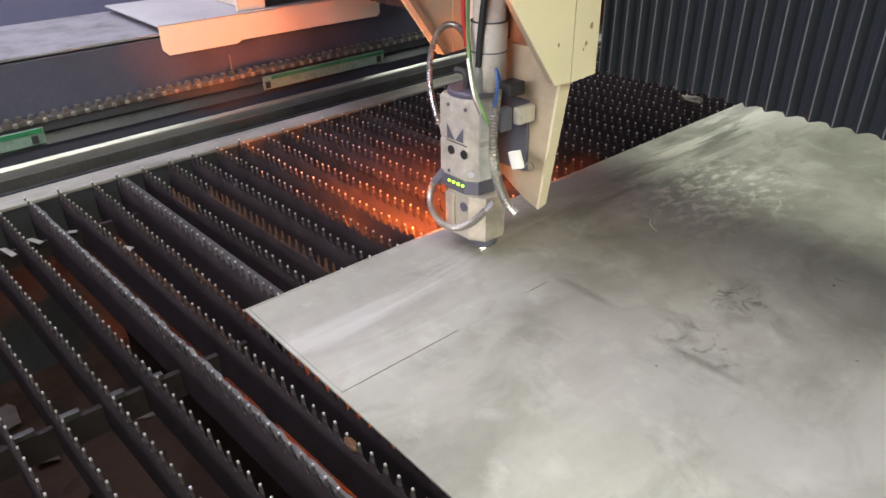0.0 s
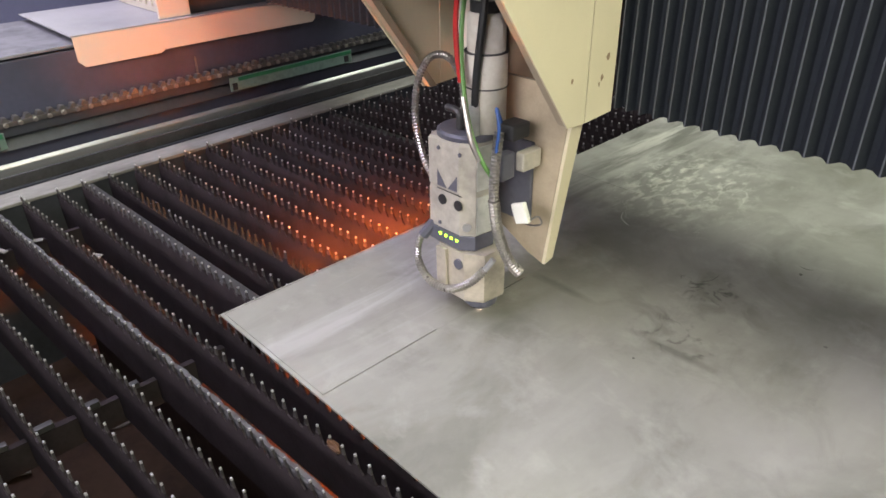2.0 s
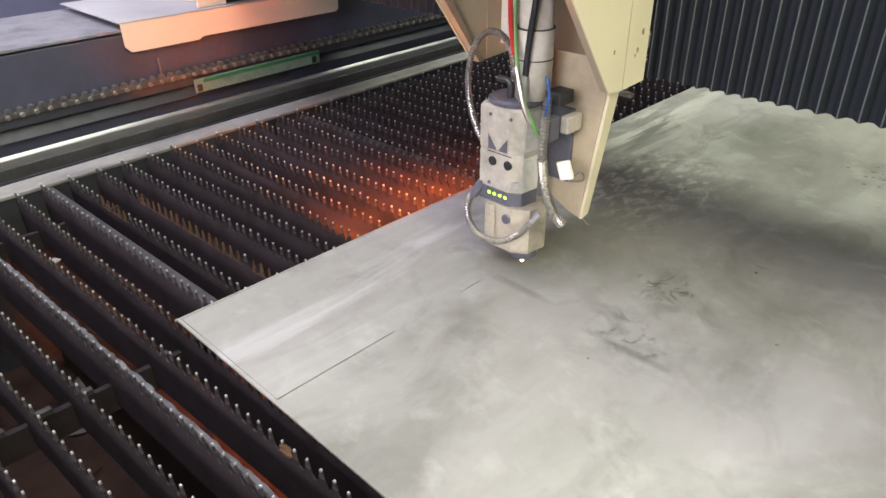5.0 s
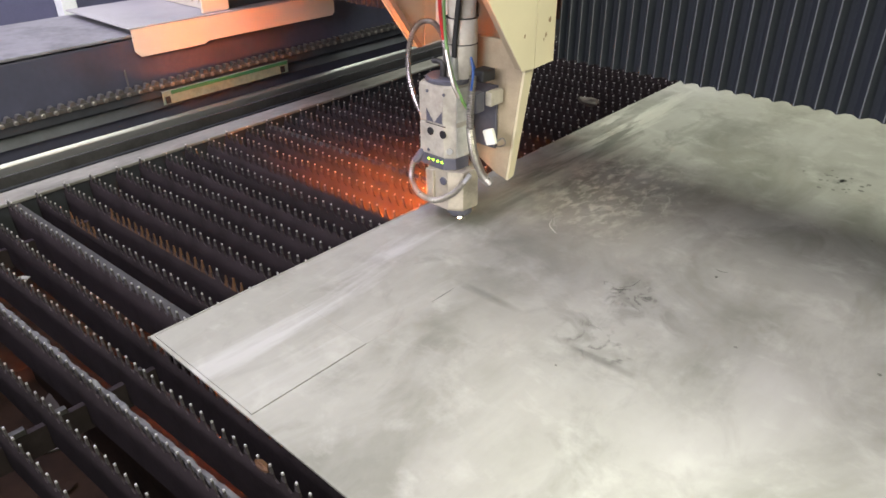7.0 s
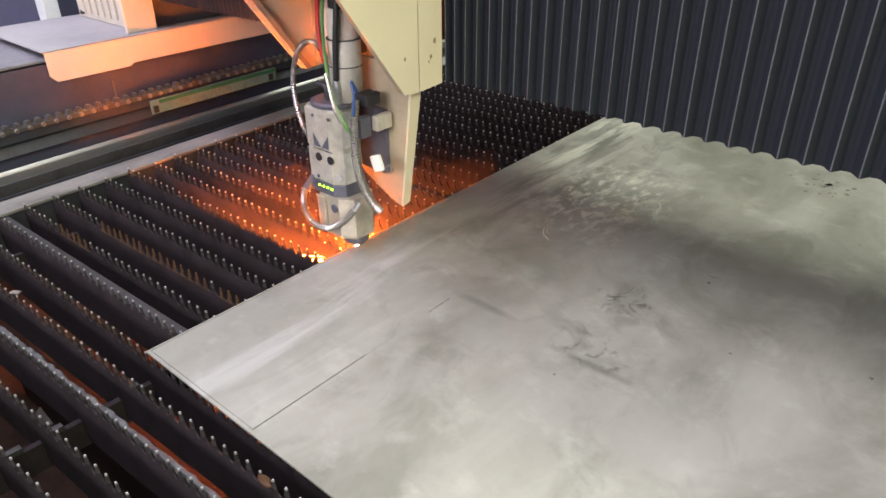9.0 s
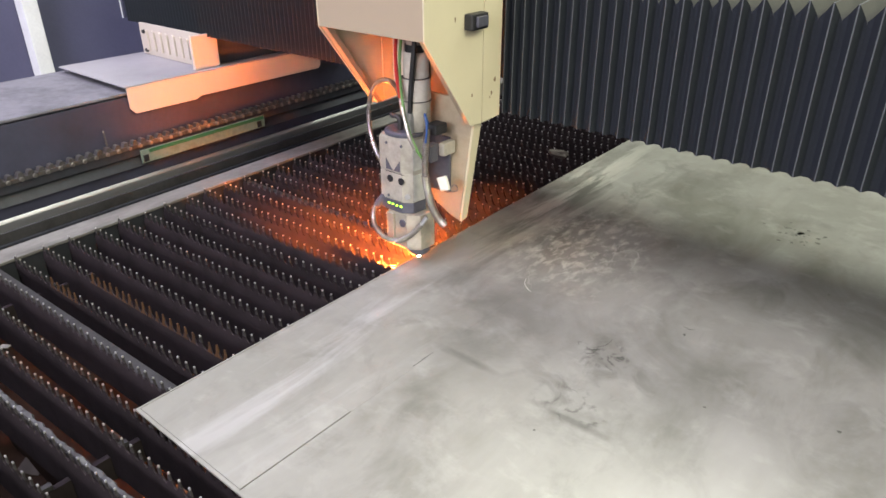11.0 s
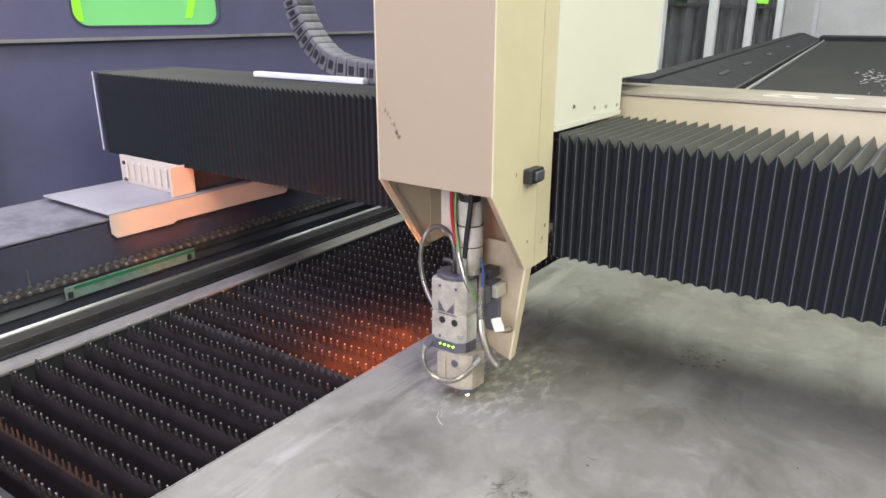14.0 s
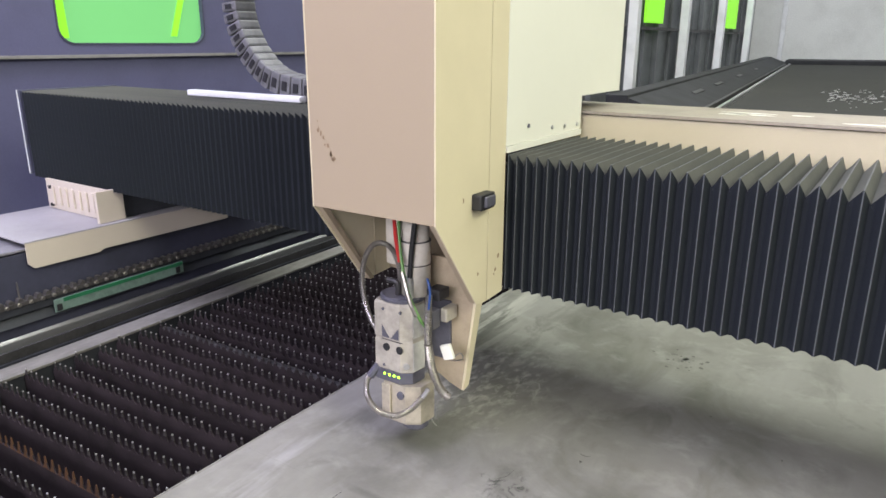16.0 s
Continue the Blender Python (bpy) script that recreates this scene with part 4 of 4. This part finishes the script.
# ---- cutting head: origin at the nozzle's tip ----
def cutting_head():
    h = thing("cutting_head", "grey laser cutting head with green lights and steel hoses", "laser head")
    part("nozzle", lathe([(0.0015, 0.002), (0.004, 0.003), (0.008, 0.009), (0.011, 0.0090), (0.011, 0.0098)], 20), M_CAP, h)
    part("sensor_ring", lathe([(0.013, 0.0100), (0.020, 0.0115), (0.025, 0.017), (0.025, 0.0285)], 28), M_CAP, h)
    def housing(points, rows):
        """A housing of one outline: rows of (height, share of its width)."""
        bm = bmesh.new()
        rs = [[bm.verts.new((x * k, y * k, z)) for x, y in points] for z, k in rows]
        for a, b in zip(rs, rs[1:]):
            for i in range(len(points)):
                bm.faces.new((a[i], a[(i + 1) % len(points)], b[(i + 1) % len(points)], b[i]))
        bm.faces.new(rs[0][::-1])
        bm.faces.new(rs[-1])
        return bm

    low_line = [(-0.048, -0.036), (0.002, -0.036), (0.026, -0.020), (0.030, 0.018), (0.016, 0.034), (-0.034, 0.034), (-0.054, 0.022), (-0.055, -0.026)]
    low = part("lower_block", housing(low_line, [(0.029, 0.95), (0.033, 1.0), (0.108, 1.0)]), M_HEADLOW, h, "nickel-plated lower block")
    part("screw", lathe([(0.008, 0), (0.008, 0.003), (0.004, 0.0032)], 12), M_CAP, low).matrix_local = pose(-0.008, -0.036, 0.088, 90, 0, 0)
    part("window_tube", boxed(-0.050, -0.030, -0.0415, -0.0365, 0.040, 0.105, bevel=0.002), M_HEADLOW, low)
    line = [(-0.068, -0.034), (-0.010, -0.034), (0.008, -0.020), (0.012, 0.012), (-0.008, 0.036), (-0.044, 0.040), (-0.070, 0.024), (-0.073, -0.024)]
    band = part("light_band", housing(line, [(0.1085, 1.0), (0.110, 1.02), (0.130, 1.02), (0.131, 1.0)]), M_CAP, h, "dark band with green lights")
    body = part("body", housing(line, [(0.1315, 0.97), (0.134, 1.0), (0.190, 1.0), (0.194, 0.975), (0.198, 1.0), (0.262, 1.0), (0.267, 0.95)]), M_HEAD, h, "grey painted housing")
    for z0, z1 in ((0.200, 0.262), (0.134, 0.190)):
        part("side_cover", prism([(0.0085, -0.019), (0.0122, 0.011), (0.0136, 0.011), (0.0099, -0.0195)], "z", z0, z1), M_PALE, body, "paler side cover")
    front = -0.0342
    for i in range(4):
        part("led", boxed(-0.0480 + 0.0110 * i, -0.0440 + 0.0110 * i, front - 0.0024, front - 0.0006, 0.1215, 0.125, bevel=0.0005), M_LED, band, "lit green indicator")
    part("screw", lathe([(0.006, 0), (0.006, 0.003)], 12), M_BRIGHT, body).matrix_local = pose(-0.001, -0.0275, 0.146, 90, 0, 38)
    for x in (-0.030, 0.004):
        part("dark_screw", lathe([(0.0075, 0), (0.0075, 0.002), (0.005, 0.0024)], 14), M_RUBBER, body).matrix_local = pose(x * 0.9 - 0.014, front, 0.178, 90, 0, 0)
    for x in (-0.042, -0.022):
        s = 1 if x > -0.03 else -1
        part("printed_mark", prism([(x - 0.009, 0.197), (x + 0.009, 0.197), (x + 0.009 * s, 0.220)], "y", front - 0.0006, front - 0.0001), M_CAP, body)
    part("plate_line", boxed(-0.052, -0.004, front - 0.0005, front - 0.0001, 0.192, 0.1935), M_STRIP, body)
    for x, z in ((-0.050, 0.252), (-0.008, 0.252), (-0.050, 0.140)):
        part("small_screw", lathe([(0.003, 0), (0.003, 0.0015)], 8), M_CAP, body).matrix_local = pose(x * 0.95, front, z, 90, 0, 0)
    part("top_cap", lathe([(0.050, 0.2675), (0.050, 0.273), (0.045, 0.276)], 28, cx=-0.030, cy=0.002, sx=0.86, sy=0.78), M_CAP, h, "dark round top cap")
    # collimator column
    part("column", lathe([(0.027, 0.2765), (0.027, 0.335), (0.0275, 0.336), (0.0275, 0.378), (0.0245, 0.379), (0.0245, 0.425), (0.018, 0.426), (0.018, 0.47)], 28, cx=-0.008, cy=0.014), M_TUBE, h, "pale collimator column", True)
    for z in (0.335, 0.3785):
        part("column_ring", lathe([(0.0285, z - 0.0008), (0.0285, z + 0.0008)], 28, cx=-0.008, cy=0.014), M_STRIP, h)
    part("column_clamp", lathe([(0.021, 0.4265), (0.021, 0.440)], 20, cx=-0.008, cy=0.014), M_RUBBER, h)
    # mount plate behind
    part("mount_plate", prism([(-0.070, 0.150), (0.040, 0.090), (0.066, 0.082), (0.100, 0.34), (-0.080, 0.34)], "y", 0.056, 0.062), M_BRACKET, h, "mounting plate with its shade painted brown")
    bm = bmesh.new()
    prism([(0.0565, 0.081), (0.074, 0.086), (0.082, 0.34), (0.0565, 0.34)], "x", 0.0, 0.005, bm=bm)
    for v in bm.verts:
        v.co.x += 0.0665 + (v.co.z - 0.082) * 0.132
    part("mount_return", bm, M_CREAM, h)
    part("mount_block", boxed(-0.04, 0.045, 0.0485, 0.0555, 0.14, 0.26, bevel=0.003), M_CAP, h)
    part("side_block", boxed(0.046, 0.060, 0.014, 0.05, 0.232, 0.258, bevel=0.003), M_HEAD, h)
    part("cable_tag", boxed(-0.011, 0.011, -0.004, 0.004, -0.014, 0.014, bevel=0.002), M_WHITE, h, "white square connector").matrix_local = pose(0.074, -0.004, 0.186, 0, -22, 0)
    part("tag_wire", tube([(0.080, -0.002, 0.172), (0.098, 0.0, 0.188), (0.102, 0.004, 0.178), (0.088, 0.008, 0.168), (0.072, 0.010, 0.164)], 0.0014, 6, 6), M_HOSE, h)
    part("fitting_block", boxed(0.028, 0.056, -0.004, 0.030, 0.277, 0.298, bevel=0.004), M_RUBBER, h, "black push-in fittings")
    part("side_port", boxed(0.0305, 0.046, -0.010, 0.014, 0.222, 0.258, bevel=0.003), M_CAP, h)
    # hoses
    part("flex_hose", tube([(-0.062, -0.026, 0.195), (-0.082, -0.030, 0.225), (-0.102, -0.026, 0.275), (-0.106, -0.016, 0.325), (-0.092, -0.006, 0.358), (-0.066, 0.0, 0.364), (-0.044, 0.002, 0.345), (-0.034, 0.0, 0.312), (-0.032, -0.004, 0.277)], 0.0055, 10, 8, 0.22), M_HOSE, h, "ribbed steel hose loop")
    part("flex_hose", tube([(-0.070, -0.034, 0.122), (-0.082, -0.044, 0.102), (-0.074, -0.054, 0.074), (-0.044, -0.060, 0.056), (-0.006, -0.058, 0.057), (0.022, -0.046, 0.074), (0.040, -0.034, 0.098)], 0.0062, 10, 8, 0.22), M_HOSE, h, "ribbed steel hose loop")
    part("hose_end", tube([(0.036, -0.037, 0.090), (0.048, -0.026, 0.114)], 0.0045, 8, 4), M_BRIGHT, h)
    part("hose_end", tube([(-0.078, -0.040, 0.110), (-0.064, -0.026, 0.136)], 0.0082, 8, 4), M_CAP, h)
    part("flex_hose", tube([(0.040, -0.012, 0.290), (0.047, -0.026, 0.250), (0.050, -0.030, 0.200), (0.056, -0.026, 0.150), (0.068, -0.016, 0.116), (0.078, -0.008, 0.100)], 0.0072, 10, 8, 0.2), M_HOSE, h, "ribbed steel hose")
    part("hose_cover", tube([(0.0505, -0.031, 0.205), (0.0555, -0.027, 0.160), (0.067, -0.017, 0.118), (0.079, -0.007, 0.098)], 0.0082, 10, 8, 0.12), M_HOSE, h)
    part("red_hose", tube([(-0.040, 0.02, 0.52), (-0.040, -0.004, 0.45), (-0.026, -0.022, 0.395), (-0.014, -0.026, 0.345)], 0.0036, 8, 6), M_RED, h)
    part("green_wire", tube([(-0.030, 0.01, 0.50), (-0.026, -0.012, 0.41), (-0.004, -0.030, 0.335), (0.016, -0.036, 0.285), (0.034, -0.034, 0.252), (0.040, -0.026, 0.235)], 0.003, 8, 6), M_GRN, h)
    part("braided_wire", tube([(-0.004, -0.032, 0.33), (0.016, -0.038, 0.282), (0.030, -0.036, 0.255)], 0.0042, 8, 6), M_HOSE, h)
    part("black_cable", tube([(0.012, -0.005, 0.50), (0.012, -0.014, 0.43), (0.004, -0.016, 0.36), (-0.002, -0.014, 0.30)], 0.0048, 8, 6), M_RUBBER, h)
    part("cable_plug", lathe([(0.008, 0.2765), (0.008, 0.305), (0.006, 0.316)], 12, cx=-0.002, cy=-0.014), M_BRIGHT, h)
    part("blue_hose", tube([(0.036, -0.004, 0.30), (0.042, -0.020, 0.322), (0.050, -0.024, 0.30), (0.050, -0.028, 0.27)], 0.0022, 8, 6), M_BLUE, h)
    part("elbow", tube([(-0.030, -0.012, 0.277), (-0.030, -0.014, 0.300), (-0.052, -0.014, 0.302)], 0.005, 8, 5), M_STRIP, h)
    return h


HEAD = cutting_head()


# ---- sparks that spray under the sheet ----
def spark_spray():
    s = thing("spark_spray", "orange spray of hot sparks thrown from the cut", "sparks")
    rng = random.Random(21)
    bm = bmesh.new()
    for i in range(620):
        a = math.pi + max(-1.4, min(0.7, rng.gauss(-0.05, 0.55)))
        r0 = rng.uniform(0.0, 0.44) if i % 4 else 0.0
        r1 = r0 + rng.uniform(0.03, 0.16)
        z0 = -0.034 - 0.16 * r0 - rng.uniform(0, 0.05)
        z1 = z0 - 0.24 * (r1 - r0)
        p, q = Vector((r0 * math.cos(a), r0 * math.sin(a), z0)), Vector((r1 * math.cos(a), r1 * math.sin(a), z1))
        side = (q - p).cross(Vector((0, 0, 1))).normalized() * rng.uniform(0.0002, 0.00048)
        up = Vector((0, 0, side.length))
        vs = [bm.verts.new(v) for v in (p, p.lerp(q, 0.4) + side, p.lerp(q, 0.4) + up, p.lerp(q, 0.4) - side, q)]
        for f in ((0, 1, 2), (0, 2, 3), (4, 2, 1), (4, 3, 2), (0, 3, 1), (4, 1, 3)):
            bm.faces.new([vs[k] for k in f])
    part("spark_streaks", bm, M_FIRE, s)["kind"] = "stuff"
    part("melt_point", lathe([(0.0016, -0.012), (0.0034, 0.0008), (0.0012, 0.0014)], 10), M_CORE, s, "white-hot melt under the nozzle")
    return s


SPARKS = spark_spray()


def pan_jet():
    """The fan of sparks that shoots down under the sheet and out over the pan."""
    s = thing("pan_jet", "wide orange fan of sparks over the scrap pan", "sparks")
    rng = random.Random(57)
    bm = bmesh.new()
    for i in range(420):
        a = math.pi + max(-1.3, min(1.3, rng.gauss(0, 0.75)))
        r0 = rng.uniform(0.02, 0.34)
        r1 = r0 + rng.uniform(0.03, 0.12)
        z0 = -0.09 - 0.55 * r0 - rng.uniform(0, 0.10)
        z1 = z0 - 0.7 * (r1 - r0)
        p, q = Vector((r0 * math.cos(a), r0 * math.sin(a), z0)), Vector((r1 * math.cos(a), r1 * math.sin(a), z1))
        side = (q - p).cross(Vector((0, 0, 1))).normalized() * rng.uniform(0.0003, 0.0006)
        up = Vector((0, 0, side.length))
        vs = [bm.verts.new(v) for v in (p, p.lerp(q, 0.4) + side, p.lerp(q, 0.4) + up, p.lerp(q, 0.4) - side, q)]
        for f in ((0, 1, 2), (0, 2, 3), (4, 2, 1), (4, 3, 2), (0, 3, 1), (4, 1, 3)):
            bm.faces.new([vs[k] for k in f])
    part("spark_streaks", bm, M_JET, s)["kind"] = "stuff"
    return s


JET = pan_jet()


def spark_burst():
    """Spatter thrown out over the sheet's edge when the cut breaks through it."""
    s = thing("spark_burst", "white-orange spatter bursting from the cut edge", "sparks")
    rng = random.Random(33)
    bm = bmesh.new()
    for i in range(90):
        a = math.pi + rng.gauss(0.1, 0.32)
        r0 = rng.uniform(0.0, 0.09)
        r1 = r0 + rng.uniform(0.008, 0.05)
        rise = rng.uniform(-0.06, 0.12)
        p = Vector((r0 * math.cos(a), r0 * math.sin(a), 0.003 + rise * r0))
        q = Vector((r1 * math.cos(a), r1 * math.sin(a), 0.003 + rise * r1))
        side = (q - p).cross(Vector((0, 0, 1))).normalized() * rng.uniform(0.0003, 0.0014) * (1 - 4 * r0)
        up = Vector((0, 0, side.length))
        vs = [bm.verts.new(v) for v in (p, p.lerp(q, 0.4) + side, p.lerp(q, 0.4) + up, p.lerp(q, 0.4) - side, q)]
        for f in ((0, 1, 2), (0, 2, 3), (4, 2, 1), (4, 3, 2), (0, 3, 1), (4, 1, 3)):
            bm.faces.new([vs[k] for k in f])
    part("spatter_streaks", bm, M_SPATTER, s)["kind"] = "stuff"
    return s


BURST = spark_burst()


def flying_spark(size):
    bm = bmesh.new()
    bmesh.ops.create_icosphere(bm, subdivisions=1, radius=size)
    for v in bm.verts:
        v.co.x *= 2.2
    ob = part("flying_spark", bm, M_SPATTER)
    return tagged(ob, "glowing drop of metal flying off the cut", "spark", "flying sparks")


# (launch, landing, x and y where it lands)
FLIGHTS = [(7.2, 7.75, -0.54, 0.80, 0.0034), (7.25, 7.70, -0.50, 0.53, 0.0042), (7.35, 7.70, -0.24, 0.55, 0.0028), (7.4, 7.72, -0.16, 0.68, 0.0020), (7.3, 7.65, -0.11, 0.50, 0.0018),
           (11.7, 12.2, -0.07, 0.46, 0.0030), (11.75, 12.25, -0.05, 0.57, 0.0020), (11.8, 12.3, -0.17, 0.62, 0.0022), (12.2, 12.8, 0.16, 1.02, 0.0016)]
FLYING = [flying_spark(f[4]) for f in FLIGHTS]


# ---- everything that moves ----
def motions():
    ticks = [k / 10 for k in range(161)]
    path = {t: nozzle_at(t) for t in ticks}
    walk(GANTRY, [(t, pose(0, path[t][1], 0)) for t in ticks])
    walk(CARRIAGE, [(t, pose(path[t][0], path[t][1], 0)) for t in ticks])
    walk(CHAIN, [(t, pose(path[t][0], path[t][1], 0)) for t in ticks])
    walk(HEAD, [(t, pose(*path[t])) for t in ticks])
    # cutting pauses while the head is lifted: the spray falls away into the pan
    turns = ((0, -30), (1.1, -28), (2.0, -30), (2.4, -22), (4.2, -24), (6.3, -30), (7.0, -30), (7.6, -24),
             (9.0, -30), (10.6, -25), (12.2, -25), (13.0, -28), (14.0, -30), (14.5, -32), (15.7, -36), (16, -36))
    rows = []
    for t in ticks:
        x, y, z = path[t]
        off = z > 0.001 or 3.6 < t < 4.25 or 9.2 < t < 10.4
        a = float(np.interp(t, [p for p, _ in turns], [q for _, q in turns]))
        rows.append((t, pose(x, y, -0.465 if off else 0.0, 0, 0, a)))
    walk(SPARKS, rows)
    # while the head cuts towards the front the jet bores down over the pan
    depth = ((0, -0.45), (2.15, -0.45), (2.35, 0.0), (2.6, 0.0), (2.75, -0.12), (2.95, -0.45), (16, -0.45))
    walk(JET, [(t, pose(path[t][0], path[t][1], float(np.interp(t, [p for p, _ in depth], [q for _, q in depth])), 0, 0, 62)) for t in ticks])
    # the spatter stays down in the jet under the sheet but for the moment of breaking through
    lift = ((0, -0.62), (7.2, -0.62), (7.35, -0.02), (7.65, -0.02), (7.75, -0.62), (11.6, -0.62), (11.8, 0.0), (12.5, 0.0), (12.7, -0.62), (16, -0.62))
    walk(BURST, [(t, pose(path[t][0], path[t][1], float(np.interp(t, [p for p, _ in lift], [q for _, q in lift])))) for t in ticks])
    for ob, (t0, t1, x1, y1, size) in zip(FLYING, FLIGHTS):
        rows = []
        for t in ticks:
            x, y, z = path[t]
            if t <= t0:
                rows.append((t, pose(x, y, -0.62)))
                continue
            x, y, z = nozzle_at(t0)
            k = min(1.0, (t - t0) / (t1 - t0))
            high = 0.004 + 0.16 * k * (1 - k)
            rows.append((t, pose(x + (x1 - x) * k, y + (y1 - y) * k, high if k < 1 else -0.455, 0, 0, math.degrees(math.atan2(y1 - y, x1 - x)))))
        walk(ob, rows)
    keys = (0, 0.4, 0.8, 1.12, 5.78, 6.2, 6.7, 7.2, 7.62, 12.2, 12.7, 13.2, 13.7, 14.15, 16)
    for ob, side, k in FOLDS:
        rows = []
        for t in keys:
            x = nozzle_at(t)[0]
            a, b = (x + 0.111, RIGHT_END) if side == "right" else (LEFT_END, x - 0.143)
            rows.append((t, pose(a + (b - a) * k, 0, 0)))
        walk(ob, rows)


motions()
